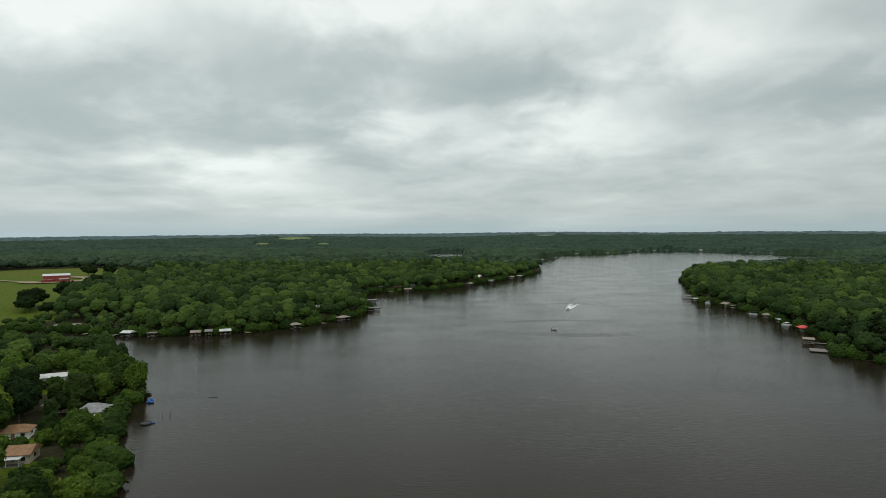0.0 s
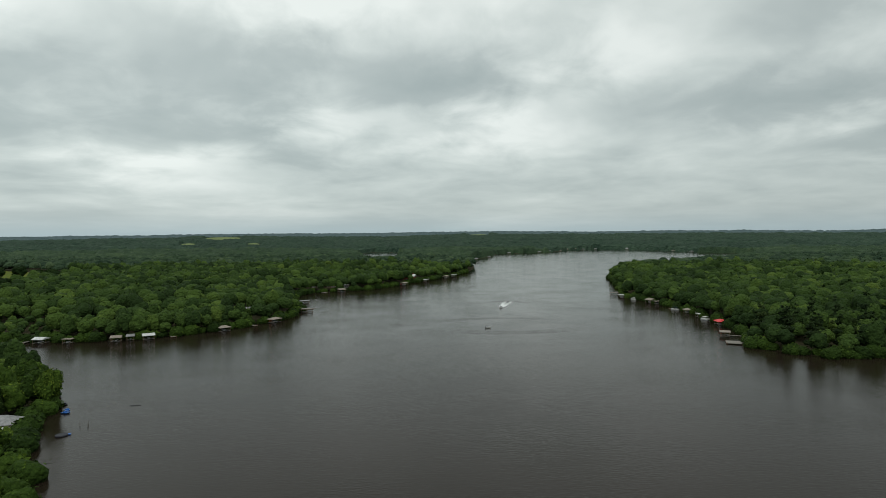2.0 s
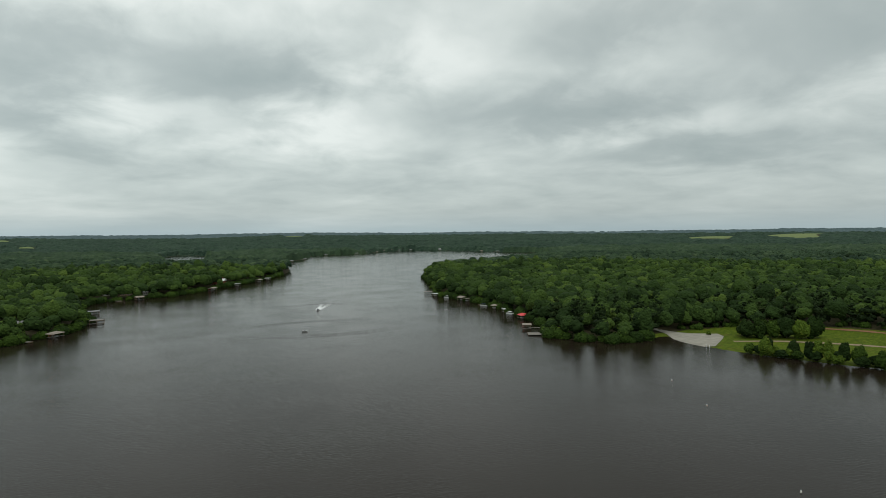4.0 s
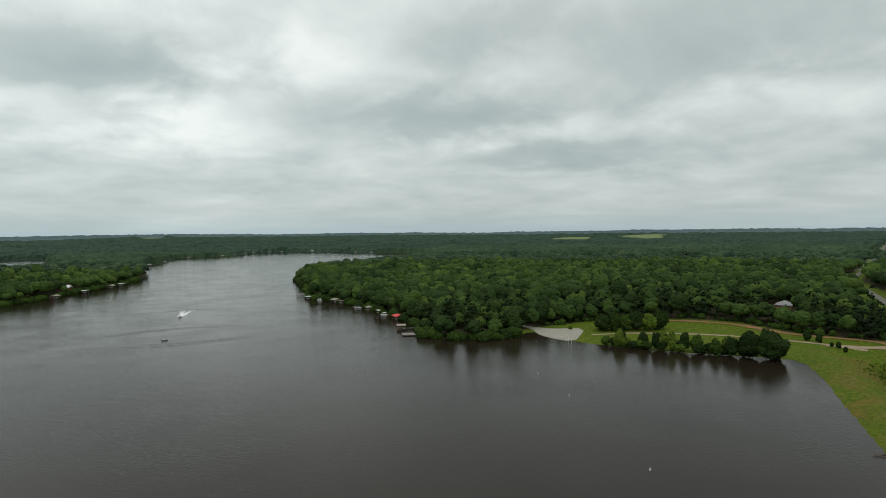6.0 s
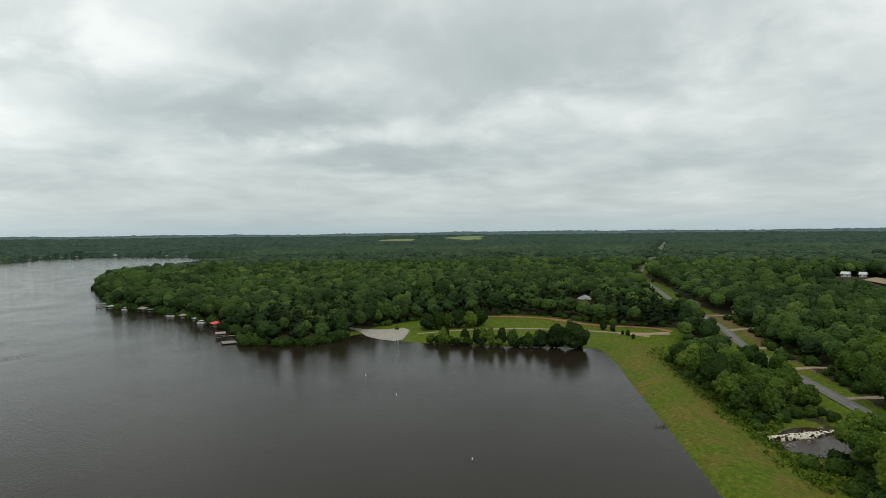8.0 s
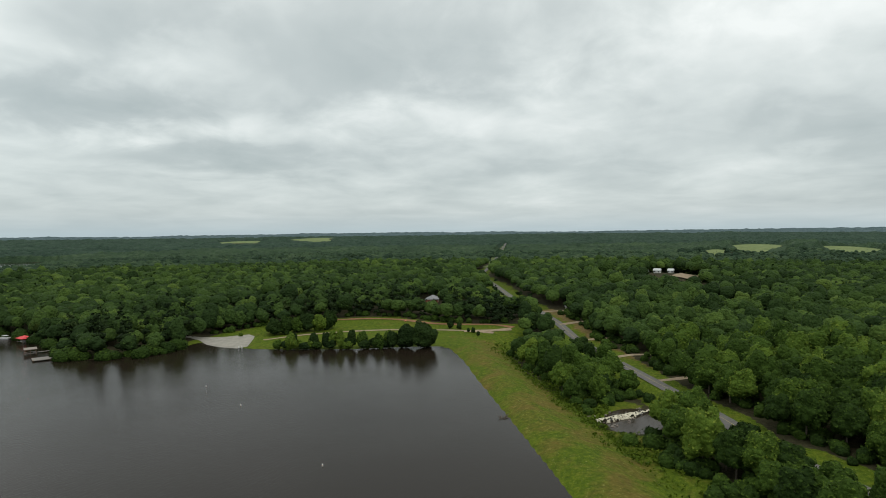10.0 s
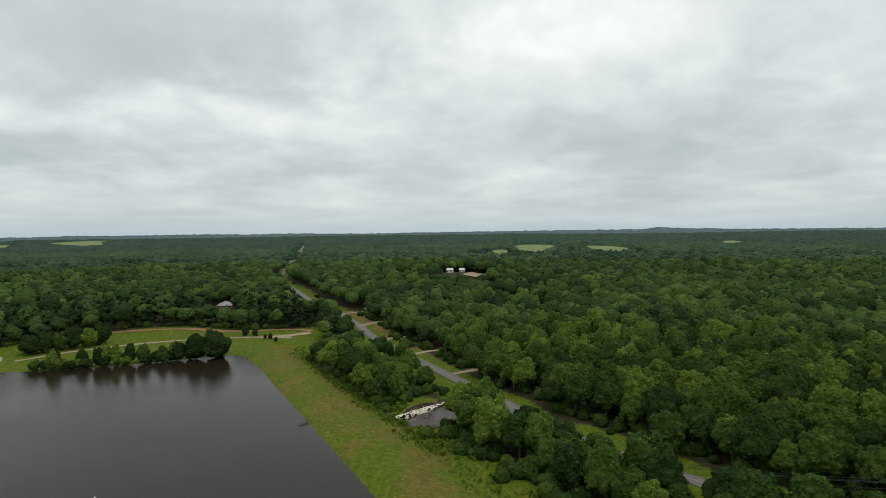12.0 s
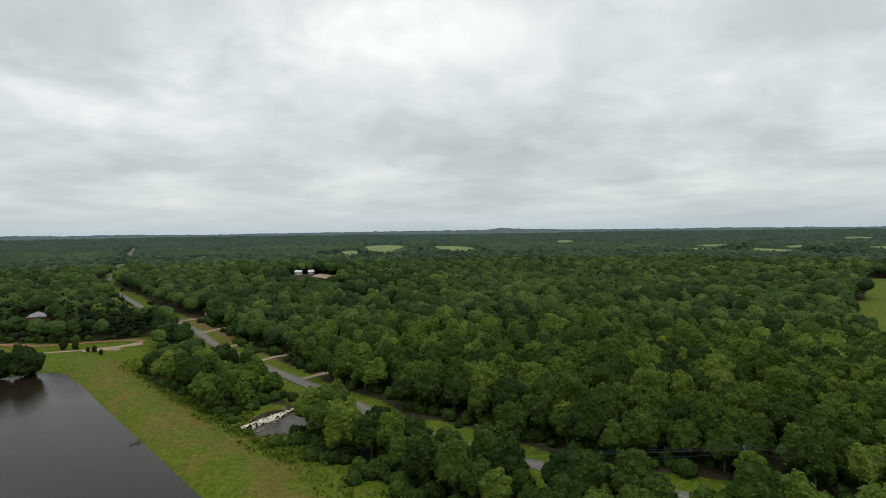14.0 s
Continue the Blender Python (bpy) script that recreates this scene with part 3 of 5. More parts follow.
def broadleaf(rng, level, lobes, sprays, size, wide=5.6, tall=14.0, foot=3.6, depth=0.34, trim=-0.55):
    """Corners and triangles of one crown at the origin: a dome of rounded boughs with leaf clumps on them."""
    v, f = BALLS[level]
    v = v @ np.linalg.qr(rng.normal(size=(3, 3)))[0]
    k = np.arange(lobes) + 0.5
    zz, ang = 1 - 1.6 * k / lobes, k * 2.39996 + rng.uniform(0, 6)
    rad = np.sqrt(np.clip(1 - zz * zz, 0, 1))
    boughs = unit(np.stack([rad * np.cos(ang), rad * np.sin(ang), zz], 1) + rng.normal(size=(lobes, 3)) * 0.28 / math.sqrt(lobes / 6))
    reach = rng.uniform(0.82, 1.12, lobes)
    span = 2.1 / math.sqrt(lobes)
    mid, half = (tall + foot) / 2, (tall - foot) / 2
    lean = rng.normal(size=2) * 0.4

    def surface(d):
        near = np.clip(d @ boughs.T, -1, 1)
        a = np.arccos(near) / span
        r = (1 - depth + depth * np.sqrt(np.clip(1 - a * a, 0, 1))) * reach
        r = np.maximum(r.max(1), (1 - depth) * 0.9)
        p = d * r[:, None] * np.array((wide, wide, half))
        p[:, 2] = np.where(p[:, 2] < 0, p[:, 2] * 0.9, p[:, 2])
        return p + np.array((lean[0], lean[1], mid))
    keep = (v[f][:, :, 2].max(1) > trim)
    p = surface(v) + rng.normal(size=v.shape) * wide * (0.035, 0.03, 0.02, 0.015)[level]
    used, f = np.unique(f[keep], return_inverse=True)
    f = f.reshape(-1, 3)
    p = p[used]
    # the corners must run round the outside
    n = np.cross(p[f[:, 1]] - p[f[:, 0]], p[f[:, 2]] - p[f[:, 0]])
    if ((p[f].mean(1) - (0, 0, mid)) * n).sum() < 0:
        f = f[:, ::-1]
    if not sprays:
        return p, f, np.zeros(len(p))
    d = unit(rng.normal(size=(sprays, 3)) + np.array((0, 0, 0.55)))
    c = surface(d)
    n = unit(d + 0.6 * rng.normal(size=(sprays, 3)) + np.array((0, 0, 0.6)))
    u = unit(np.cross(n, rng.normal(size=(sprays, 3))))
    w = np.cross(n, u)
    h = size * rng.uniform(0.6, 1.4, (sprays, 1))
    c = c + d * h * rng.uniform(-0.2, 0.9, (sprays, 1))
    q = np.stack([c - u * h, c - w * h * 0.7 - n * h * 0.25, c + u * h * 1.1, c + w * h * 0.7 - n * h * 0.2], 1)
    # young: lighter tint on the sprays, painting lit leaf tips into the colour
    young = np.repeat(rng.uniform(-0.1, 0.42, sprays), 4)
    return np.vstack([p, q.reshape(-1, 3)]), np.vstack([f, quads_to_tris(np.arange(4 * sprays).reshape(-1, 4) + len(p))]), np.concatenate([np.zeros(len(p)), young])


def pine(rng, tiers, sprays, size, wide=3.4, tall=19.0, foot=7.0):
    verts, tris, n = [], [], 0
    for i in range(tiers):
        s = i / max(tiers - 1, 1)
        z, reach = foot + (tall - foot) * s, wide * (1 - 0.75 * s) * rng.uniform(0.8, 1.15)
        for _ in range(3 if s < 0.85 else 1):
            ang = rng.uniform(0, 6.283)
            c = np.array((math.cos(ang) * reach * 0.6, math.sin(ang) * reach * 0.6, z + rng.uniform(-0.5, 0.5)))
            r = reach * 0.55 + 0.35
            verts.append((blob(rng, np.zeros(3), r, 0.25) * (1, 1, 0.6)) + c)
            tris.append(ICO_F + n)
            n += 12
            if sprays:
                q = leaf_sprays(rng, c, r, sprays, size, unit(np.array((c[0], c[1], 0.4))))
                verts.append(q.reshape(-1, 3))
                tris.append(quads_to_tris(np.arange(n, n + 4 * len(q)).reshape(-1, 4)))
                n += 4 * len(q)
    return np.vstack(verts), np.vstack(tris), np.zeros(n)


def limb(verts, tris, a, b, ra, rb, sides=6):
    """A tapered round stick from a to b, added to lists."""
    a, b = np.array(a, float), np.array(b, float)
    d = unit(b - a)
    u = unit(np.cross(d, (0.3, 1, 0.1)))
    w = np.cross(d, u)
    k = sum(len(v) for v in verts)
    ang = np.arange(sides) / sides * 2 * np.pi
    ring = np.cos(ang)[:, None] * u + np.sin(ang)[:, None] * w
    verts.append(np.vstack([a + ring * ra, b + ring * rb]))
    i = np.arange(sides)
    tris.append(quads_to_tris(np.stack([k + i, k + (i + 1) % sides, k + sides + (i + 1) % sides, k + sides + i], 1)))


def trunk_mesh(rng, tall, thick, limbs=6, name="trunk"):
    v, t = [], []
    bend = rng.normal(size=2) * 0.3
    top = np.array((bend[0], bend[1], tall * 0.62))
    limb(v, t, (0, 0, -0.6), (bend[0] * 0.5, bend[1] * 0.5, tall * 0.3), thick, thick * 0.72, 8)
    limb(v, t, (bend[0] * 0.5, bend[1] * 0.5, tall * 0.3), top, thick * 0.72, thick * 0.3, 8)
    for i in range(limbs):
        ang, s = i * 2.4 + rng.uniform(0, 1), rng.uniform(0.45, 0.95)
        start = np.array((bend[0] * s, bend[1] * s, tall * 0.62 * s))
        reach = tall * rng.uniform(0.18, 0.27)
        end = start + np.array((math.cos(ang) * reach, math.sin(ang) * reach, reach * 0.75))
        limb(v, t, start, end, thick * 0.34, thick * 0.1, 5)
    return mesh_of(name, np.vstack(v), np.vstack(t), BARK, None, False)


# clearings: houses, open ground, and gaps that open the camera's view: x, y, radius
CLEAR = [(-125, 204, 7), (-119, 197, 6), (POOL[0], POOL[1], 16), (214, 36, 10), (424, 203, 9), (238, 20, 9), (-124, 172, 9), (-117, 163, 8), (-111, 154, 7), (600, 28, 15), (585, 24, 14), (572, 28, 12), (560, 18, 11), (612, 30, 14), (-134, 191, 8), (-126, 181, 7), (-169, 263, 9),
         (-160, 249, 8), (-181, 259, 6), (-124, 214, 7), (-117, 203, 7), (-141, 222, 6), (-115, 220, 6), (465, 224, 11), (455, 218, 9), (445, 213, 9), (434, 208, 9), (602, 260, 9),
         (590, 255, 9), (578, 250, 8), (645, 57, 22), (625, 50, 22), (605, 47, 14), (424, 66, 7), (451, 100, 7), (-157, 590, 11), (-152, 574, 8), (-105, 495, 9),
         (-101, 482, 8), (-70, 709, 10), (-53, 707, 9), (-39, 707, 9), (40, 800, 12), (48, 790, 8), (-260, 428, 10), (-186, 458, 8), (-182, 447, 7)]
# where trees are kept small to open the camera's view: x, y, radius
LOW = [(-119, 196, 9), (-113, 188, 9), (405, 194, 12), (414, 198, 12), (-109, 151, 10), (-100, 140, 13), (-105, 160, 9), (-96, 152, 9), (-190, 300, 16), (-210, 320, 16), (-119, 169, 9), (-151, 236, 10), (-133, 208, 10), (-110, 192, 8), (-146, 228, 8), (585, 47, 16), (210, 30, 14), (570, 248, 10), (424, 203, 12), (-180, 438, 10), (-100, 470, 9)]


def wooded(x, y):
    """Where a tree may stand."""
    x, y = np.asarray(x, float), np.asarray(y, float)
    s = shore(x, y)
    road, _ = line_distance(x, y, ROAD)
    ok = (s > 1.6) & (grassy(x, y) < 0.3) & (road > np.where(np.hypot(x, y) < 640, np.where((x - 300) * 0.5 - (y - 45) * 0.86 < 0, np.where(x < 200, 4.2, 6.5), 8.5), np.where(open_road(np.hypot(x, y)), 11.0, 4.0)))
    lakeside = (x - 300) * 0.5 - (y - 45) * 0.86 < 0
    ok &= ~(lakeside & (road < 11) & (x > 400) & (x < 640))
    a, d = dam_place(x, y)
    ok &= ~((d > -10) & (d < np.where(a < 180, 40, 31)) & (a < DAM_L + 10) & (a > -200))
    ok &= ~((d > 61) & (d < 76) & (a > 184) & (a < 245))
    for drive in DRIVES:
        ok &= line_distance(x, y, drive)[0] > 5
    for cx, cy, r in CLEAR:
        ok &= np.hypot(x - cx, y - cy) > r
    return ok


def stature(x, y):
    """Trees lowered between dam and road, and where they hide things from the camera."""
    a, d = dam_place(x, y)
    strip = (d > 28) & (d < 70) & (a > 196) & (a < DAM_L + 70)
    low = np.zeros(np.shape(x))
    for cx, cy, l, w, turn in MEADOWS:
        c, q = math.cos(radians(turn)), math.sin(radians(turn))
        low = np.maximum(low, np.hypot(((x - cx) * c + (y - cy) * q) / (l * 2.3), ((y - cy) * c - (x - cx) * q) / (w * 1.2)) < 1)
    low = np.maximum(low, np.hypot((x - 5) / 75, (y - 1370) / 200) < 1)
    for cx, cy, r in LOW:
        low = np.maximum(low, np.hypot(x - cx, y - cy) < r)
    road, _ = line_distance(x, y, ROAD)
    low = np.maximum(low, (road < 30) & ((x - 300) * 0.5 - (y - 45) * 0.86 < 0) & (x > 420) & (x < 560))
    return np.where(strip, np.where(a < 226, 0.7, np.where(d > 50, 0.85, 0.95)), 1.0) * np.where((np.asarray(x) < -125) & (np.asarray(y) > 235) & (np.asarray(y) < 372), 0.9, 1.0) * np.where((np.asarray(x) < -205) & (np.asarray(y) > 310) & (np.asarray(y) < 450), 0.55, 1.0) * np.where(low > 0, 0.5, 1.0) * np.where((shore(x, y) < 7) & (np.asarray(x) > -60), 0.92, 1.0)


def scatter(rng, spacing, near, far, low=-43.0, high=140.0):
    """Uneven places about spacing metres apart, in the land between two distances."""
    n = int(2 * far / spacing) + 2
    i, j = np.meshgrid(np.arange(n), np.arange(int(n / 0.86)), indexing="ij")
    x = ((i + 0.5 * (j % 2)) * spacing - far).ravel()
    y = (j * spacing * 0.86 - far).ravel()
    x, y = x + rng.uniform(-0.33, 0.33, x.size) * spacing, y + rng.uniform(-0.33, 0.33, x.size) * spacing
    r, az = np.hypot(x, y), np.degrees(np.arctan2(x, y))
    keep = (r >= near) & (r < far) & (az > low) & (az < high)
    x, y = x[keep], y[keep]
    keep = wooded(x, y)
    return x[keep], y[keep]


def piney(x, y):
    """More pines by the park and in dark stands in the woods."""
    stand = vnoise(x, y, 130, 55) > 0.74
    park = (np.asarray(x) > 330) & (np.asarray(x) < 440) & (np.asarray(y) > 120) & (np.asarray(y) < 330)
    point = (np.hypot(np.asarray(x) - 245, np.asarray(y) - 310) < 45)
    dark = (np.asarray(x) > 820) & (np.asarray(x) < 1150) & (np.asarray(y) > 620) & (np.asarray(y) < 820)
    return stand * 0.45 + park * 0.55 + point * 0.5 + dark * 0.6


def tint_of(rng, x, y):
    base = 0.35 * vnoise(x, y, 45, 81) + 0.25 * vnoise(x, y, 260, 82)
    return np.clip(base - 0.08 + rng.uniform(-0.22, 0.5, np.shape(x)) + (rng.uniform(0, 1, np.shape(x)) > 0.9) * 0.35, 0, 0.95)


def joined_trees(name, rng, x, y, shapes, pines, label, scale=(0.8, 1.25), leaf=None):
    """Many trees in one mesh."""
    is_pine = rng.uniform(0, 1, x.size) < piney(x, y)
    z, tint = ground_height(x, y), tint_of(rng, x, y)
    low = stature(x, y)
    for kind, chosen, mat in ((shapes, ~is_pine, leaf or LEAF), (pines, is_pine, NEEDLE)):
        verts, tris, tints, n = [], [], [], 0
        for i in np.nonzero(chosen)[0]:
            v, f, young = kind[rng.integers(len(kind))]
            ang, k = rng.uniform(0, 6.283), rng.uniform(*scale)
            k *= low[i]
            tall = k * rng.uniform(0.88, 1.12)
            c, w = math.cos(ang) * k, math.sin(ang) * k
            verts.append(np.stack([v[:, 0] * c - v[:, 1] * w + x[i], v[:, 0] * w + v[:, 1] * c + y[i], v[:, 2] * tall + z[i]], 1))
            tris.append(f + n)
            # young carries the painted highlights of the sprays
            tints.append(tint[i] + young)
            n += len(v)
        if not verts:
            continue
        title = name if mat is not NEEDLE else name.replace("woodland", "pine_woodland")
        ob = new(title, mesh_of(title, np.vstack(verts), np.vstack(tris), mat, {"tint": np.concatenate(tints)}, False))
        tagged(ob, label if mat is not NEEDLE else "dark green pines standing among the woods", "woodland", kind="stuff")


def build_woods():
    rng = np.random.default_rng(7)
    near_shapes = [broadleaf(rng, 3, int(rng.integers(22, 34)), 520, 0.38, rng.uniform(4.6, 6.0), rng.uniform(12.5, 16.5), rng.uniform(-0.6, 1.2), 0.40, -0.9) for _ in range(10)]
    near_pines = [pine(rng, 9, 14, 0.6, rng.uniform(3.0, 3.8), rng.uniform(17, 21)) for _ in range(4)]
    bank_shapes = [broadleaf(rng, 2, int(rng.integers(11, 17)), 90, 0.55, rng.uniform(4.8, 6.0), rng.uniform(12, 16), rng.uniform(-0.5, 1.0), 0.38, -0.9) for _ in range(10)]
    mid_shapes = [broadleaf(rng, 2, int(rng.integers(10, 16)), 34, 0.65, rng.uniform(4.8, 6.0), rng.uniform(11.5, 16), rng.uniform(0.5, 2.5), 0.36, -0.75) for _ in range(12)]
    mid_pines = [pine(rng, 4, 3, 1.1, 3.4, rng.uniform(16, 20), 4.0) for _ in range(5)]
    far_shapes = [broadleaf(rng, 1, int(rng.integers(5, 8)), 6, 0.95, rng.uniform(5.0, 6.4), rng.uniform(11, 15.5), rng.uniform(2.0, 4.5), 0.30, -0.35) for _ in range(12)]
    last_shapes = [broadleaf(rng, 1, int(rng.integers(5, 8)), 0, 0, rng.uniform(6.8, 8.8), rng.uniform(11.5, 15), rng.uniform(1.0, 3.0), 0.30, -0.05) for _ in range(8)]
    far_pines = [pine(rng, 2, 0, 0, 3.8, rng.uniform(15, 18), 4.0) for _ in range(4)]

    x, y = scatter(rng, 8.9, 60, 330, -38.0, 136.0)
    order = np.argsort(np.hypot(x, y))
    single, rest = order[:300], order[300:]
    is_pine = rng.uniform(0, 1, x.size) < piney(x, y) * 0.7
    made = {}
    z = ground_height(x, y)
    tints = tint_of(rng, x, y)
    low = stature(x, y)
    for i in single:
        shapes, mat, kind = (near_pines, NEEDLE, "pine") if is_pine[i] else (near_shapes, LEAF, "broadleaf_tree")
        k = int(rng.integers(len(shapes)))
        if x[i] < -60 and y[i] > 200 and not is_pine[i] and rng.uniform() < 0.9:
            mat, kind = DARK_LEAF, "dark_tree"
        if (kind, k) not in made:
            v, f, young = shapes[k]
            made[kind, k] = (mesh_of("crown", v, f, mat, {"tint": young, "solo": np.ones(len(v))}, False), trunk_mesh(rng, 26 if kind == "pine" else 14, 0.28))
        crown_me, trunk_me = made[kind, k]
        tree = new(kind)
        size = rng.uniform(0.74, 1.2) * low[i]
        tree.matrix_basis = Matrix.LocRotScale((x[i], y[i], z[i]), Euler((0, 0, rng.uniform(0, 6.28))), (size, size, size * rng.uniform(0.92, 1.1)))
        for title, me in (("trunk", trunk_me), ("crown", crown_me)):
            o = new(title, me)
            o.parent = tree
        tagged(tree, {"pine": "tall dark green pine with a bare brown trunk", "dark_tree": "dense dark green tree among the lakeside houses"}.get(kind, "full green broadleaf tree in the lakeside woods"),
               "tree", "trees of the near woods")
    joined_trees("near_woodland", rng, x[rest], y[rest], bank_shapes, mid_pines, "dense green broadleaf woods near the lake", (0.72, 1.2))
    x, y = scatter(rng, 8.9, 330, 470)
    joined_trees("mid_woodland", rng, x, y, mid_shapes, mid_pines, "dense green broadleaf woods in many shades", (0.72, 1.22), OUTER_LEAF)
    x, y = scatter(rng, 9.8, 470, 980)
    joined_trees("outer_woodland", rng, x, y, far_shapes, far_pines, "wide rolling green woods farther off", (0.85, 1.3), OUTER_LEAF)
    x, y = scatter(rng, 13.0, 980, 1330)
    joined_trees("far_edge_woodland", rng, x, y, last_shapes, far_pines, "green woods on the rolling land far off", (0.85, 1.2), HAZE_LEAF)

    # the far canopy, a bumpy sheet of treetops out to the horizon
    angles = np.concatenate([np.arange(-43, 140, 0.23), np.arange(140, 317.1, 4.0)])
    radii = rings(1270, 4900, 7, 0.009)
    x, y, tris = polar_sheet(angles, radii)
    x, y = x + rng.uniform(-2, 2, x.size), y + rng.uniform(-2, 2, x.size)
    r = np.hypot(x, y)
    open_ground = (grassy(x, y) > 0.4) | (shore(x, y) < 6)
    bumps = 3.0 + 8 * vnoise(x, y, 14, 91) + 5 * vnoise(x, y, 40, 92) + 4.5 * rng.uniform(0, 1, x.size)
    z = ground_height(x, y) + np.where(open_ground, -3.0, bumps)
    for cx, cy, l, w, turn in MEADOWS:
        c, q = math.cos(radians(turn)), math.sin(radians(turn))
        e = np.hypot(((x - cx) * c + (y - cy) * q) / (l * 2.3), ((y - cy) * c - (x - cx) * q) / (w * 1.1))
        bumps = np.where(e < 1, bumps * 0.25, bumps)
    bumps = np.where(np.hypot((x - 8) / 80, (y - 1400) / 120) < 1, bumps * 0.55, bumps) * smooth(1270, 1310, r)
    z = ground_height(x, y) + np.where(open_ground, -3.0, bumps)
    tint = np.clip(0.15 + 0.5 * vnoise(x, y, 60, 93) + rng.uniform(-0.2, 0.3, x.size), 0, 0.99)
    keep = ~(open_ground[tris].all(1))
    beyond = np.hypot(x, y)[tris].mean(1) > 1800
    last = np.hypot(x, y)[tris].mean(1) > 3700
    for name, chosen, mat, label in (("backdrop", last, RIDGE_HAZE_LEAF, "hazy blue wooded ridges on the horizon"), ("far_woodland", ~beyond, HAZE_LEAF, "endless green woods beyond the lake"),
                                     ("horizon_woodland", beyond & ~last, FAR_HAZE_LEAF, "woods far beyond the lake, tinted blue for haze")):
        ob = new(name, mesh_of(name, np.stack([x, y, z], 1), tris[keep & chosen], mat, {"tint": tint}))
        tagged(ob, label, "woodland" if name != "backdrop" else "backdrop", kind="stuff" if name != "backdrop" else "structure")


build_woods()


# ---------------------------------------------------------------- materials of the small things
def ribbed(name, dark, light, step=3.2, rough=0.5):
    """Sheet metal or boards in narrow courses, with stains."""
    m, t, b = material(name)
    where = t.nodes.new("ShaderNodeTexCoord").outputs["Object"]
    wave = node(t, "ShaderNodeTexWave", Scale=step, Distortion=0.0)
    t.links.new(where, wave.inputs["Vector"])
    stain = spots(t, 0.7, 5, 0.65, where)
    t.links.new(ramp_node(t, stain, [(0.3, dark), (0.65, light)]), b.inputs["Base Color"])
    b.inputs["Roughness"].default_value, b.inputs["Specular IOR Level"].default_value = rough, 0.3
    bump_node(t, b, wave.outputs["Fac"], 0.5, 0.03)
    return m


ROOF_BROWN = ribbed("brown_shingle", (0.19, 0.105, 0.055), (0.34, 0.20, 0.115), 5, 0.9)
ROOF_GREY = ribbed("grey_shingle", (0.16, 0.16, 0.165), (0.32, 0.32, 0.32), 5, 0.9)
ROOF_WHITE = ribbed("white_sheet_metal", (0.40, 0.41, 0.40), (0.66, 0.67, 0.66), 2.2, 0.5)
ROOF_RED = ribbed("red_sheet_metal", (0.52, 0.035, 0.04), (0.72, 0.06, 0.065), 2.2, 0.45)
ROOF_TAN = ribbed("tan_sheet_metal", (0.17, 0.14, 0.115), (0.30, 0.255, 0.215), 2.2, 0.6)
BARN_RED = ribbed("red_barn_cladding", (0.22, 0.035, 0.035), (0.34, 0.06, 0.055), 3, 0.6)
SIDING_WHITE = ribbed("white_siding", (0.58, 0.57, 0.54), (0.78, 0.77, 0.74), 4, 0.7)
SIDING_CREAM = ribbed("cream_siding", (0.40, 0.35, 0.26), (0.58, 0.52, 0.41), 4, 0.75)
SIDING_TAN = ribbed("tan_siding", (0.26, 0.20, 0.14), (0.40, 0.32, 0.24), 4, 0.75)
BRICK = mottled("red_brick", (0.20, 0.07, 0.045), (0.34, 0.14, 0.09), 1.5, 0.9)
DECK = mottled("weathered_grey_wood", (0.11, 0.10, 0.09), (0.27, 0.25, 0.22), 1.6, 0.9, local=True)
TIMBER = mottled("brown_wood", (0.10, 0.065, 0.04), (0.22, 0.15, 0.095), 1.6, 0.85, local=True)
PAINT = mottled("white_paint", (0.66, 0.66, 0.64), (0.82, 0.82, 0.80), 1.0, 0.5, bump=0.1)
PANE = mottled("window_glass", (0.015, 0.018, 0.02), (0.03, 0.035, 0.04), 0.8, 0.08, bump=0.02, spec=0.5)
METAL = mottled("galvanised_metal", (0.30, 0.31, 0.32), (0.48, 0.49, 0.50), 2.0, 0.4, 0.8, bump=0.1)
BLUE = mottled("blue_plastic", (0.02, 0.09, 0.32), (0.04, 0.16, 0.48), 1.5, 0.4, bump=0.05)
BLACK = mottled("black_rubber", (0.012, 0.013, 0.018), (0.03, 0.032, 0.042), 2.0, 0.6, bump=0.1)
ORANGE = mottled("orange_paint", (0.45, 0.15, 0.05), (0.6, 0.24, 0.10), 2.0, 0.6, bump=0.1)
CANVAS = mottled("canvas_canopy", (0.50, 0.49, 0.46), (0.68, 0.67, 0.63), 2.0, 0.85, bump=0.2)
NAVY = mottled("navy_canvas", (0.02, 0.03, 0.07), (0.045, 0.06, 0.12), 2.0, 0.85, bump=0.2)
FOAM = mottled("white_foam", (0.16, 0.13, 0.08), (0.80, 0.76, 0.60), 0.9, 0.8, bump=0.8, distance=0.12)
SPRAY = mottled("white_spray", (0.60, 0.62, 0.62), (0.88, 0.90, 0.90), 1.2, 0.8, bump=0.5, distance=0.1)
ROCK = mottled("brown_rock", (0.09, 0.075, 0.06), (0.24, 0.21, 0.18), 0.8, 0.9, bump=0.8, distance=0.1)
POOL_WATER = make_water_material("stream_water", (0.035, 0.026, 0.018))
RED_DIRT = mottled("red_dirt", (0.16, 0.075, 0.035), (0.30, 0.16, 0.085), 0.3, 0.95, bump=0.6, distance=0.1)
YELLOW = mottled("worn_road_paint", (0.30, 0.24, 0.08), (0.45, 0.37, 0.15), 0.6, 0.8, bump=0.1)


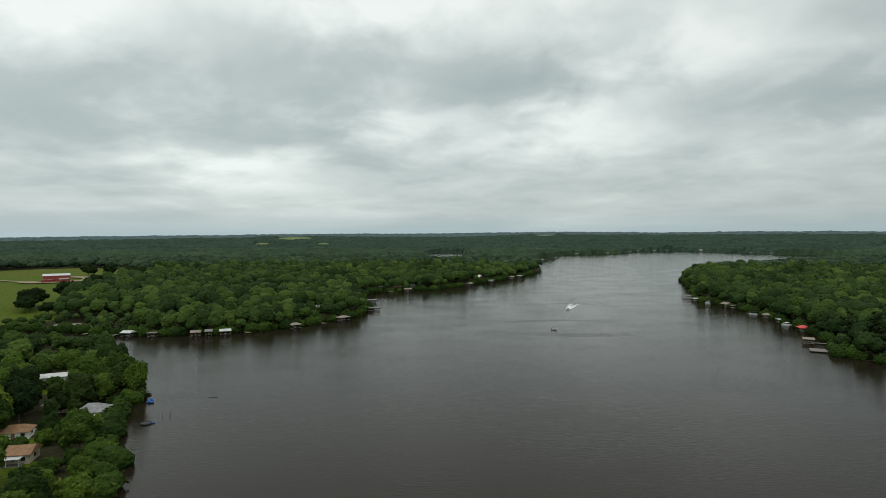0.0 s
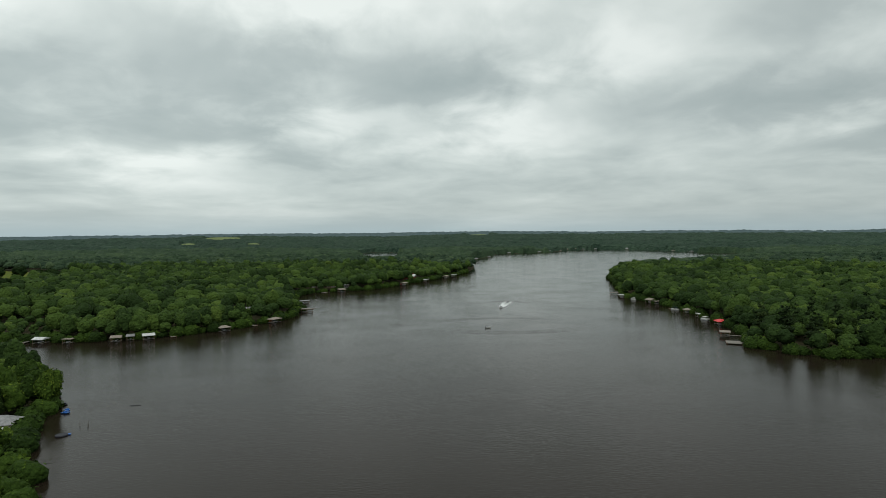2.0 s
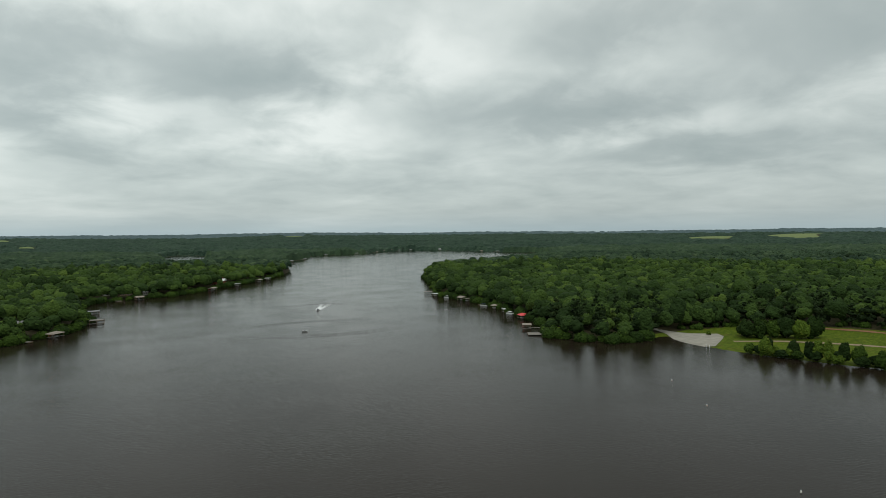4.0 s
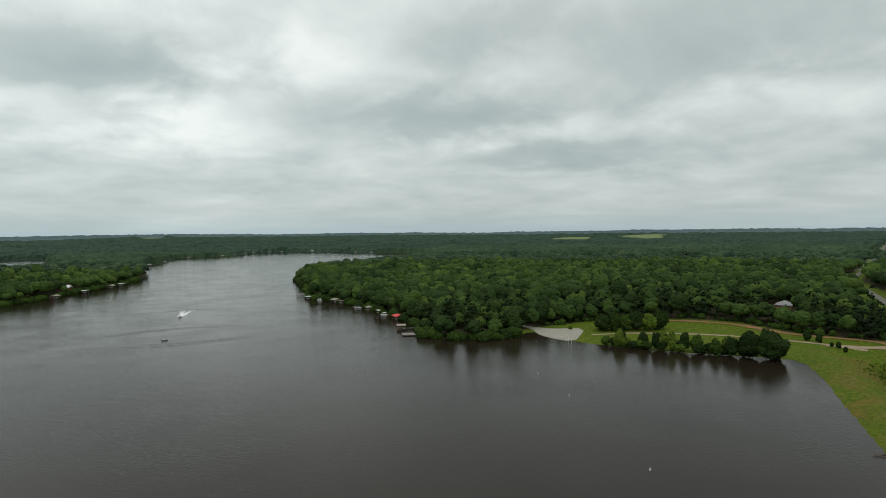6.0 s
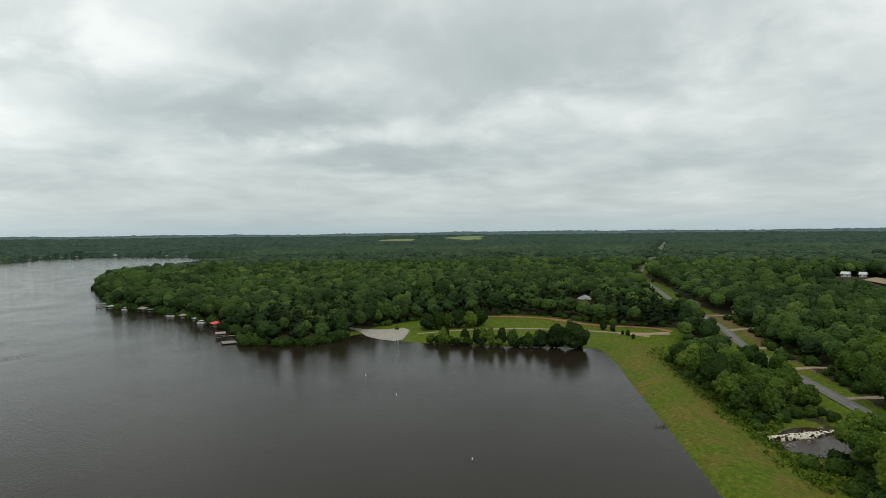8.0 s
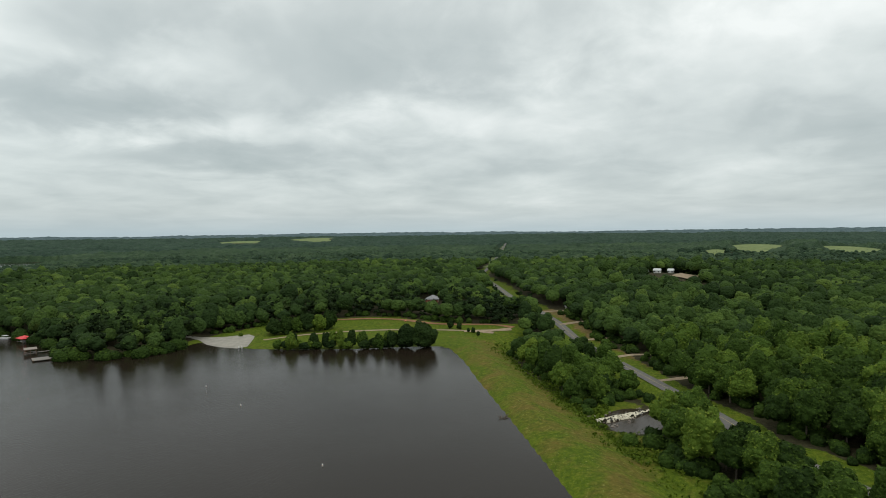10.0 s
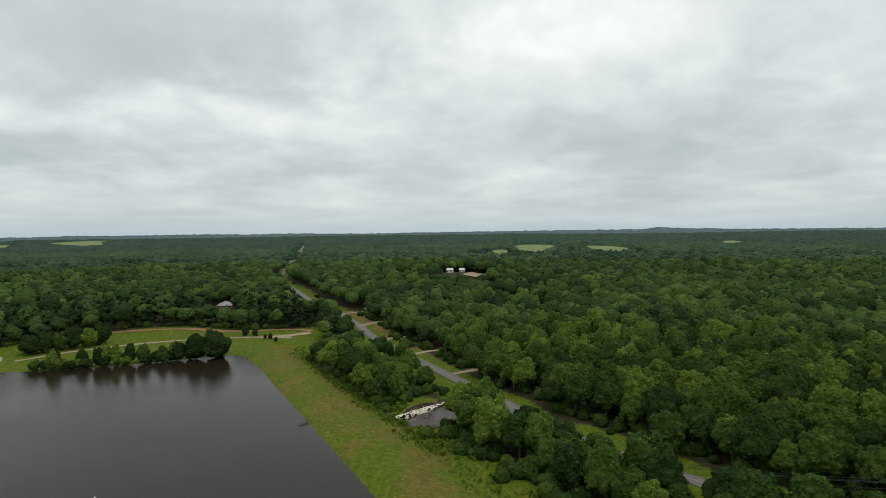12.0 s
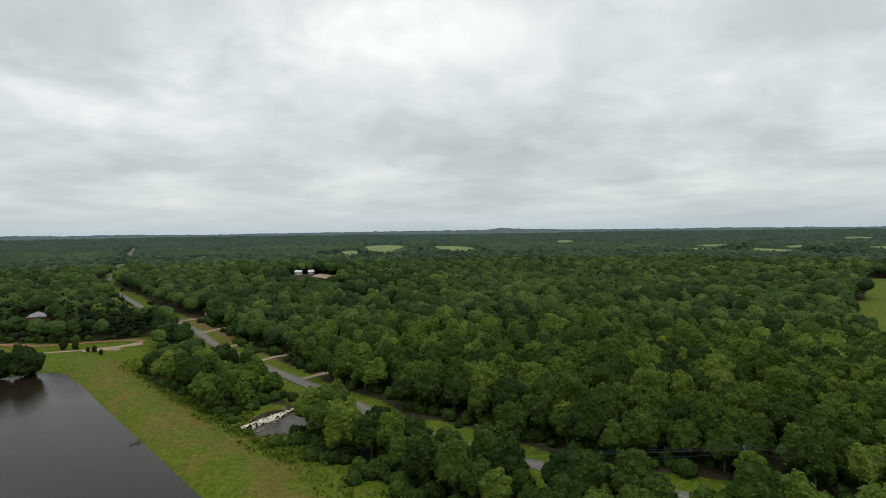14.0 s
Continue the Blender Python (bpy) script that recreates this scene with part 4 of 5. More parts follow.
# ---------------------------------------------------------------- shapes
def solid(bm, sx, sy, sz, at=(0, 0, 0), top=1.0, turn=0.0):
    """A block whose foot is centred at `at`; top: how wide its head is against its foot."""
    c, s = math.cos(radians(turn)), math.sin(radians(turn))
    v = []
    for z, k in ((0, 1.0), (sz, top)):
        for x, y in ((-1, -1), (1, -1), (1, 1), (-1, 1)):
            x, y = x * sx / 2 * k, y * sy / 2 * k
            v.append(bm.verts.new((at[0] + x * c - y * s, at[1] + x * s + y * c, at[2] + z)))
    for f in ((3, 2, 1, 0), (4, 5, 6, 7), (0, 1, 5, 4), (1, 2, 6, 5), (2, 3, 7, 6), (3, 0, 4, 7)):
        bm.faces.new([v[i] for i in f])
    return bm


def pole(bm, a, b, ra, rb, sides=8):
    """A round tapered stick from a to b with closed ends."""
    a, b = Vector(a), Vector(b)
    d = (b - a).normalized()
    u = d.cross(Vector((0.31, 0.9, 0.17))).normalized()
    w = d.cross(u)
    lo, hi = [], []
    for i in range(sides):
        e = u * math.cos(i * 2 * math.pi / sides) + w * math.sin(i * 2 * math.pi / sides)
        lo.append(bm.verts.new(a + e * ra))
        hi.append(bm.verts.new(b + e * rb))
    for i in range(sides):
        j = (i + 1) % sides
        bm.faces.new((lo[i], lo[j], hi[j], hi[i]))
    bm.faces.new(lo[::-1])
    bm.faces.new(hi)
    return bm


def roof_shape(bm, w, d, rise, z, over=0.5, hip=0.0, thick=0.18):
    """A pitched roof with its ridge along x; hip: how far the ridge stops short of each end."""
    x, y = w / 2 + over, d / 2 + over
    r = x - hip
    low = [bm.verts.new(p) for p in ((-x, -y, z - thick), (x, -y, z - thick), (x, y, z - thick), (-x, y, z - thick))]
    eave = [bm.verts.new(p) for p in ((-x, -y, z), (x, -y, z), (x, y, z), (-x, y, z))]
    e, g = bm.verts.new((-r, 0, z + rise)), bm.verts.new((r, 0, z + rise))
    bm.faces.new(low[::-1])
    for i in range(4):
        j = (i + 1) % 4
        bm.faces.new((low[i], low[j], eave[j], eave[i]))
    bm.faces.new((eave[0], eave[1], g, e))
    bm.faces.new((eave[2], eave[3], e, g))
    bm.faces.new((eave[1], eave[2], g))
    bm.faces.new((eave[3], eave[0], e))
    return bm


def place(name, x, y, z, turn, label, category, group=""):
    ob = new(name)
    ob.matrix_basis = pose(x, y, z, 0, 0, turn)
    return tagged(ob, label, category, group)


def height_at(x, y):
    return float(ground_height(np.array([x]), np.array([y]))[0])


def window_unit(house, x, y, z, w, h, face):
    """A framed window on a wall; face: 0 front (-y), 1 back, 2 right, 3 left."""
    turn = (0, 180, 90, -90)[face]
    f = part("window", solid(bmesh.new(), w + 0.2, 0.09, h + 0.2), PAINT, house)
    f.matrix_basis = pose(x, y, z, 0, 0, turn)
    p = part("pane", solid(bmesh.new(), w, 0.05, h, (0, -0.045, 0.1)), PANE, f)
    return p


def house(x, y, turn, w, d, h, roof, wall, label, rise=1.8, hip=0.0, chimney=False, porch=False, category="house"):
    z = min(height_at(x + a, y + b) for a in (-w / 2.5, w / 2.5) for b in (-d / 2.5, d / 2.5)) - 0.15
    ob = place("house", x, y, z, turn, label, category)
    part("wall", solid(bmesh.new(), w, d, h + 0.3), wall, ob)
    part("roof", roof_shape(bmesh.new(), w, d, rise, h + 0.25, 0.6, hip), roof, ob)
    if hip < 0.1:
        for s in (-1, 1):
            bm = bmesh.new()
            v = [bm.verts.new((s * (w / 2 - k), b, c)) for k in (0.0, 0.2) for b, c in ((-d / 2, h + 0.1), (d / 2, h + 0.1), (0, h + rise * 0.93))]
            for f in ((0, 1, 2), (5, 4, 3), (0, 3, 4, 1), (1, 4, 5, 2), (2, 5, 3, 0)):
                bm.faces.new([v[i] for i in f])
            part("gable", bm, wall, ob)
    door = part("door", solid(bmesh.new(), 1.0, 0.1, 2.05, (0, -d / 2 - 0.04, 0.15)), TIMBER, ob)
    part("door_handle", solid(bmesh.new(), 0.12, 0.08, 0.05, (0.36, -d / 2 - 0.12, 1.1)), METAL, door)
    n = max(1, int(w / 4.5))
    for i in range(-n, n + 1):
        if i and abs(i * w / (2 * n + 1.2)) < w / 2 - 0.9:
            window_unit(ob, i * w / (2 * n + 1.2), -d / 2 - 0.04, 1.0, 1.2, 1.1, 0)
            window_unit(ob, i * w / (2 * n + 1.2), d / 2 + 0.04, 1.0, 1.2, 1.1, 1)
    window_unit(ob, w / 2 + 0.04, 0, 1.0, 1.2, 1.1, 2)
    window_unit(ob, -w / 2 - 0.04, 0, 1.0, 1.2, 1.1, 3)
    if chimney:
        part("chimney", solid(bmesh.new(), 0.9, 0.7, rise + 1.0, (w * 0.28, d * 0.12, h + 0.4)), BRICK, ob)
    if porch:
        part("porch_deck", solid(bmesh.new(), w * 0.8, 2.6, 0.3, (0, -d / 2 - 1.35, 0.1)), DECK, ob)
        part("porch_roof", solid(bmesh.new(), w * 0.8, 2.9, 0.12, (0, -d / 2 - 1.5, 2.45)), ROOF_WHITE, ob)
        for s in (-0.38, -0.13, 0.13, 0.38):
            part("porch_post", solid(bmesh.new(), 0.14, 0.14, 2.1, (w * s, -d / 2 - 2.5, 0.38)), PAINT, ob)
    return ob


def lakeward(x, y, depth):
    """The place nearest (x, y) that lies depth metres out in the lake, and the heading that looks out over the water."""
    for _ in range(12):
        xs, ys = np.array([x, x + 3, x - 3, x, x]), np.array([y, y, y, y + 3, y - 3])
        d, _ = line_distance(xs, ys, LAKE, True)
        s = np.where(inside(xs, ys, LAKE), -d, d)
        g = np.array((s[1] - s[2], s[3] - s[4]))
        g /= np.linalg.norm(g) + 1e-9
        step = np.clip(s[0] + depth, -4, 4)
        x, y = x - g[0] * step * 0.7, y - g[1] * step * 0.7
    return x, y, math.degrees(math.atan2(-g[1], -g[0])) + 90


def boathouse(x, y, w, d, roof, label, hip=0.0, rise=1.1, depth=6.0, flat=False, boat=True, wall=None, turn=None):
    """A roofed boat slip on posts, with a deck round it and a walkway to the bank."""
    x, y, out = lakeward(x, y, depth)
    w, d = w * 0.8, d * 0.8
    ob = place("boathouse", x, y, 0.0, out if turn is None else turn, label, "boathouse", "boathouses round the lake")
    for a in (-1, 0, 1):
        for b in (-1, 1):
            bm = pole(bmesh.new(), (b * w * 0.46, a * d * 0.45, -3.2), (b * w * 0.46, a * d * 0.45, 2.75), 0.13, 0.12)
            part("post", bm, TIMBER, ob)
    for b in (-1, 1):
        part("side_deck", solid(bmesh.new(), 1.3, d, 0.16, (b * (w / 2 - 0.65), 0, 0.5)), DECK, ob)
    part("back_deck", solid(bmesh.new(), w - 2.64, 1.6, 0.16, (0, d / 2 - 0.8, 0.5)), DECK, ob)
    part("walkway", solid(bmesh.new(), 1.5, depth + 3, 0.14, (0, d / 2 + (depth + 3) / 2 + 0.02, 0.52)), DECK, ob)
    if flat:
        part("roof", solid(bmesh.new(), w + 0.6, d + 0.6, 0.2, (0, 0, 2.75)), roof, ob)
        part("railing", solid(bmesh.new(), w + 0.5, 0.08, 0.12, (0, -d / 2 - 0.2, 3.66)), DECK, ob)
        for s in (-0.45, -0.15, 0.15, 0.45):
            part("rail_post", solid(bmesh.new(), 0.1, 0.1, 0.72, (w * s, -d / 2 - 0.2, 2.95)), DECK, ob)
    else:
        part("roof", roof_shape(bmesh.new(), w, d, rise, 2.85, 0.4, hip), roof, ob)
    for b in (-1, 1):
        part("beam", solid(bmesh.new(), 0.16, d, 0.22, (b * w * 0.46, 0, 2.48)), TIMBER, ob)
    if wall:
        part("back_wall", solid(bmesh.new(), w * 0.9, 0.12, 2.1, (0, d / 2 - 0.2, 0.66)), wall, ob)
    if boat:
        part("boat_lift", solid(bmesh.new(), w - 3.0, 0.2, 0.16, (0, -1.0, 0.3)), METAL, ob)
        motor_boat_parts(ob, "stored_boat", (0, -0.4, 0.46), min(5.2, d * 0.7), PAINT)
    return ob


def hull_shape(bm, length, width, height, at=(0, 0, 0)):
    """A pointed hull with a raked bow towards -y."""
    rows = []
    for s, k, lift in ((0.0, 0.06, 0.35), (0.12, 0.5, 0.18), (0.3, 0.86, 0.05), (0.6, 1.0, 0.0), (1.0, 0.92, 0.0)):
        y = (s - 0.5) * length
        rows.append([bm.verts.new((at[0] + u * k * width / 2, at[1] + y, at[2] + z)) for u, z in
                     ((-1.0, height + lift * 0.4), (-0.8, height * 0.4 + lift), (0, lift * 1.2), (0.8, height * 0.4 + lift), (1.0, height + lift * 0.4))])
    for p, q in zip(rows, rows[1:]):
        for i in range(4):
            bm.faces.new((p[i], p[i + 1], q[i + 1], q[i]))
        bm.faces.new((p[4], p[0], q[0], q[4]))
    bm.faces.new(rows[0][::-1])
    bm.faces.new(rows[-1])
    return bm


def motor_boat_parts(parent, name, at, length, mat):
    hull = part(name, hull_shape(bmesh.new(), length, length * 0.38, 0.75), mat, parent, "white boat hull")
    hull.location = at
    part("seat", solid(bmesh.new(), length * 0.26, 0.5, 0.4, (0, length * 0.12, 0.72)), NAVY, hull)
    part("windshield", solid(bmesh.new(), length * 0.28, 0.06, 0.4, (0, -length * 0.1, 0.76), 0.85), PANE, hull)
    part("outboard_motor", solid(bmesh.new(), 0.4, 0.5, 0.9, (0, length * 0.5 + 0.26, 0.25), 0.8), BLACK, hull)
    return hull


def pontoon_boat(x, y, turn, canopy, label):
    ob = place("pontoon_boat", x, y, 0, turn, label, "boat", "boats on the lake")
    for s in (-1, 1):
        part("pontoon", pole(bmesh.new(), (s * 0.95, -3.3, 0.15), (s * 0.95, 3.2, 0.15), 0.32, 0.32, 10), METAL, ob)
    part("deck", solid(bmesh.new(), 2.5, 6.4, 0.12, (0, 0, 0.44)), DECK, ob)
    for s in (-1, 1):
        part("side_rail", solid(bmesh.new(), 0.08, 5.8, 0.6, (s * 1.2, 0, 0.57)), PAINT, ob)
    part("bow_rail", solid(bmesh.new(), 2.3, 0.08, 0.6, (0, -2.95, 0.57)), PAINT, ob)
    part("bench", solid(bmesh.new(), 2.0, 0.7, 0.5, (0, 2.2, 0.57)), CANVAS, ob)
    part("console", solid(bmesh.new(), 0.7, 0.6, 0.9, (0.6, 0.3, 0.57), 0.85), PAINT, ob)
    part("canopy", roof_shape(bmesh.new(), 2.4, 3.2, 0.25, 2.3, 0.1, 0.8, 0.06), canopy, ob)
    for a in (-1.5, 1.5):
        for s in (-1, 1):
            part("canopy_pole", pole(bmesh.new(), (s * 1.15, a, 0.57), (s * 1.15, a, 2.25), 0.03, 0.03, 5), METAL, ob)
    part("outboard_motor", solid(bmesh.new(), 0.4, 0.5, 0.9, (0, 3.5, 0.05), 0.8), BLACK, ob)
    return ob


def dock(x, y, w, length, label, depth=5.0, frame_top=False, turn=None):
    x, y, out = lakeward(x, y, depth)
    ob = place("dock", x, y, 0.0, out if turn is None else turn, label, "dock", "docks round the lake")
    part("deck", solid(bmesh.new(), w, length, 0.18, (0, 0, 0.55)), DECK, ob)
    part("edge_beam", solid(bmesh.new(), w + 0.12, 0.12, 0.3, (0, -length / 2 - 0.07, 0.45)), TIMBER, ob)
    n = max(2, int(length / 3))
    for i in range(n):
        for s in (-1, 1):
            yy = -length / 2 + 0.3 + i * (length - 0.6) / (n - 1)
            part("post", pole(bmesh.new(), (s * (w / 2 + 0.14), yy, -3.2), (s * (w / 2 + 0.14), yy, 2.9 if frame_top else 1.1), 0.12, 0.11, 6), TIMBER, ob)
    if frame_top:
        for s in (-1, 1):
            part("top_beam", solid(bmesh.new(), 0.16, length, 0.2, (s * (w / 2 + 0.14), 0, 2.92)), TIMBER, ob)
        part("upper_deck", solid(bmesh.new(), w + 0.5, length, 0.12, (0, 0, 3.13)), DECK, ob)
    part("walkway", solid(bmesh.new(), 1.4, depth + 2, 0.14, (0, length / 2 + depth / 2 + 1.02, 0.56)), DECK, ob)
    return ob


# ---------------------------------------------------------------- the near bank with its houses
house(-124, 172, 12, 13, 7, 2.7, ROOF_BROWN, SIDING_CREAM, "low cream house with a worn brown shingle roof among trees", 1.7, 0, False, True)
house(-136, 192, 18, 8.5, 6, 2.4, ROOF_BROWN, SIDING_WHITE, "white bungalow with a rusty brown shingle roof", 1.7, 2.5)
house(-169, 263, 25, 13, 6, 3.0, ROOF_WHITE, SIDING_WHITE, "long building with a bright white sheet metal roof", 1.2)
house(-181, 259, 20, 7, 5, 2.5, ROOF_WHITE, TIMBER, "small shed with a pale metal roof between trees", 0.7, category="shed")
house(-124, 214, 8, 9, 8, 2.9, ROOF_GREY, SIDING_TAN, "lakeside house with a grey hipped shingle roof and porch", 2.2, 3.5, False, True)
house(-141, 222, 0, 8, 7, 2.7, ROOF_GREY, SIDING_CREAM, "grey-roofed cottage half hidden by trees", 1.8, 2.0)
ribbon("driveway", rounded([(-152, 190), (-144, 194), (-136, 201)], 3), 5.0, CONCRETE, 0.14, "pale concrete parking pad beside the bungalow", "driveway")


def water_trampoline(x, y):
    ob = place("water_trampoline", x, y, 0.0, 15, "round dark water trampoline with a blue inflated ring", "trampoline")
    bm = bmesh.new()
    n, m = 28, 10
    grid = [[bm.verts.new(((1.6 + 0.3 * math.cos(b)) * math.cos(a), (1.6 + 0.3 * math.cos(b)) * math.sin(a), 0.2 + 0.3 * math.sin(b)))
             for b in (j * 2 * math.pi / m for j in range(m))] for a in (i * 2 * math.pi / n for i in range(n))]
    for i in range(n):
        for j in range(m):
            bm.faces.new((grid[i][j], grid[(i + 1) % n][j], grid[(i + 1) % n][(j + 1) % m], grid[i][(j + 1) % m]))
    part("ring", bm, BLACK, ob)
    part("bed", pole(bmesh.new(), (0, 0, 0.36), (0, 0, 0.42), 1.4, 1.4, 28), BLACK, ob)
    part("step", solid(bmesh.new(), 0.9, 0.8, 0.3, (2.2, 0.3, 0.1)), BLUE, ob, "blue boarding step")


def paddle_boat(x, y, turn, mat, label):
    ob = place("paddle_boat", x, y, -0.1, turn, label, "boat", "boats on the lake")
    part("hull", hull_shape(bmesh.new(), 3.2, 1.7, 0.55), mat, ob)
    part("seat", solid(bmesh.new(), 1.2, 0.6, 0.5, (0, 0.4, 0.5), 0.8), mat, ob)


water_trampoline(-102, 207)
paddle_boat(-114, 236, 40, BLUE, "small bright blue paddle boat moored by the bank")
paddle_boat(-113, 233, 75, BLUE, "small bright blue paddle boat moored by the bank")
paddle_boat(-119, 244, 10, BLACK, "dark paddle boat drawn up by the trees")


def mooring_post(x, y):
    ob = place("mooring_post", x, y, 0.0, 0, "thin grey wooden mooring post in the water", "post", "mooring posts by the bank")
    part("shaft", pole(bmesh.new(), (0, 0, -3), (0.06, 0, 1.3), 0.10, 0.08), DECK, ob)


for px, py in ((-101, 217), (-99, 218.5), (-98, 216)):
    mooring_post(px, py)


def floating_boom(x, y):
    ob = place("floating_boom", x, y, 0.0, 8, "line of dark floats on the open water", "float")
    for i in range(5):
        part("float", pole(bmesh.new(), (-1.6 + i * 0.8, 0, 0.04), (-1.0 + i * 0.8, 0.05, 0.04), 0.14, 0.14), BLACK, ob)


floating_boom(-92, 240)
board = place("swim_board", -94, 170, 0.0, 60, "white foam board floating near the trees", "board")
part("board_body", hull_shape(bmesh.new(), 2.6, 0.8, 0.16, (0, 0, 0.0)), PAINT, board)

# ---------------------------------------------------------------- boathouses, docks and houses on the far left shore
dock(-230, 400, 3, 7, "weathered wooden dock below the trees")
dock(-222, 400, 3, 6, "weathered wooden dock below the trees")
dock(-209, 393, 2.5, 7, "narrow weathered wooden dock")
boathouse(-199, 392, 8, 8, ROOF_WHITE, "boathouse with a white sheet metal roof on posts")
boathouse(-183, 388, 6, 6, ROOF_TAN, "boathouse with a low tan roof", flat=True)
boathouse(-158, 389, 7, 7, ROOF_TAN, "boathouse with a pale tan metal roof")
boathouse(-151, 392, 5, 6, ROOF_GREY, "small boathouse with a grey roof", depth=4)
boathouse(-143, 396, 8, 7, ROOF_WHITE, "boathouse with a bright white gabled roof")
dock(-131, 402, 3, 7, "short wooden dock under overhanging trees")
boathouse(-104, 417, 9, 8, ROOF_TAN, "open boathouse with a tan roof and wooden deck", hip=2.5)
dock(-90, 436, 2.5, 6, "narrow wooden dock under overhanging trees")
boathouse(-80, 452, 11, 8, ROOF_TAN, "brown wooden boathouse with a wide deck", hip=3.0, wall=ORANGE)
dock(-66, 500, 6, 9, "two-storey wooden dock on tall posts", frame_top=True, depth=9)
dock(-70, 520, 3, 10, "long wooden dock on posts", depth=9)
boathouse(-73, 560, 8, 10, ROOF_GREY, "open boathouse with a flat sun deck", flat=True, depth=9)
house(-105, 495, 15, 11, 8, 3.0, ROOF_GREY, SIDING_WHITE, "white lakeside house with a blue-grey roof", 2.0)
house(-157, 590, 10, 15, 9, 3.0, ROOF_GREY, SIDING_TAN, "house with a pale grey roof deep in the trees", 2.4)
house(-186, 458, 30, 12, 8, 2.8, ROOF_WHITE, SIDING_CREAM, "cream cottage with a white roof among trees", 1.6)
house(-70, 712, 5, 10, 9, 6.0, ROOF_WHITE, SIDING_WHITE, "tall white lakeside house with a pale roof", 2.2)
house(-53, 709, -8, 11, 8, 4.6, ROOF_TAN, SIDING_TAN, "tan lakeside house with an orange-brown front", 2.0, 0, True)
house(-38, 709, -5, 10, 8, 3.2, ROOF_WHITE, SIDING_WHITE, "low white lakeside cabin", 1.4)
boathouse(-40, 668, 9, 8, ROOF_TAN, "boathouse with a brown metal roof", wall=TIMBER)
dock(-60, 664, 4, 9, "wooden dock reaching out from the bank")
house(42, 797, -25, 15, 10, 5.4, ROOF_WHITE, BRICK, "large red brick house with a white roof", 2.6, 0, True)
boathouse(24, 736, 10, 8, ROOF_TAN, "red-sided boathouse with a tan roof", wall=BARN_RED)
boathouse(55, 782, 10, 7, ROOF_WHITE, "boathouse with a flat white roof", flat=True)
boathouse(88, 832, 11, 8, ROOF_TAN, "wide boathouse with a brown roof")
boathouse(101, 856, 12, 8, ROOF_WHITE, "wide boathouse with a white roof", flat=True)
boathouse(208, 1345, 18, 10, ROOF_GREY, "long grey-roofed boathouse on the far shore", hip=4, boat=False)
boathouse(255, 1440, 11, 8, ROOF_GREY, "grey boathouse on the far shore", boat=False)

# houses and boathouses along the distant end of the lake
far_rng = random.Random(5)
for fx, fy in ((310, 1590), (350, 1665), (400, 1700), (440, 1705), (500, 1745), (530, 1790), (590, 1850), (630, 1885), (680, 1915), (730, 1905), (785, 1860), (835, 1790), (868, 1680), (885, 1600)):
    wall = far_rng.choice((SIDING_TAN, TIMBER, SIDING_TAN, BRICK))
    roof = far_rng.choice((ROOF_GREY, ROOF_TAN, ROOF_GREY, ROOF_BROWN))
    lx, ly, out = lakeward(fx, fy, -13)
    house(lx, ly, out, far_rng.uniform(10, 14), 8, 3.4, roof, wall, "low house among trees at the far end of the lake", 2.2)
    if far_rng.random() < 0.6:
        boathouse(lx + 14, ly - 6, 10, 8, far_rng.choice((ROOF_GREY, ROOF_TAN)), "small boathouse on the distant shore", boat=False)

# ---------------------------------------------------------------- the wooded point
dock(235, 574, 5, 8, "open wooden dock frame on tall posts", frame_top=True, depth=9)
boathouse(237, 554, 8, 7, ROOF_WHITE, "boathouse with a flat white roof", flat=True)
pontoon_boat(234, 536, 200, CANVAS, "pontoon boat with a cream canopy by a dock")
boathouse(245, 512, 10, 8, ROOF_TAN, "boathouse with a pale tan gabled roof", rise=1.4, depth=4)
boathouse(246, 501, 9, 7, ROOF_TAN, "boathouse with a wide tan roof", flat=True, depth=4)
pontoon_boat(237, 464, 215, NAVY, "pontoon boat with a dark canopy at the bank")
dock(244, 468, 2.5, 7, "short wooden dock beside a pontoon boat")
boathouse(243, 443, 7, 7, ROOF_TAN, "small boathouse with a tan roof and cream sides", hip=2.0, wall=SIDING_CREAM, depth=4)
boathouse(239, 420, 6, 6, ROOF_WHITE, "boat lift under a white canopy", flat=True, depth=4)
pontoon_boat(231, 409, 195, CANVAS, "pontoon boat with a pale canopy beside a lift")
boathouse(234, 384, 9.5, 8.5, ROOF_RED, "boathouse with a bright red hipped metal roof", hip=2.6, rise=1.3, depth=3)
boathouse(210, 344, 9, 7, ROOF_TAN, "boathouse with a flat tan roof on many posts", flat=True, depth=12, boat=False)
dock(203, 321, 9, 8, "broad weathered wooden swimming deck", depth=8)


# ---------------------------------------------------------------- boats and marks on the open lake
def speed_boat(x, y, turn, label, length=6.0):
    ob = place("speed_boat", x, y, -0.1, turn, label, "boat", "boats on the lake")
    motor_boat_parts(ob, "hull", (0, 0, 0.05), length, PAINT)


speed_boat(103, 503, 155, "white speedboat throwing up a wake")
speed_boat(73, 399, 80, "small dark-seated white boat drifting on the lake", 3.4)


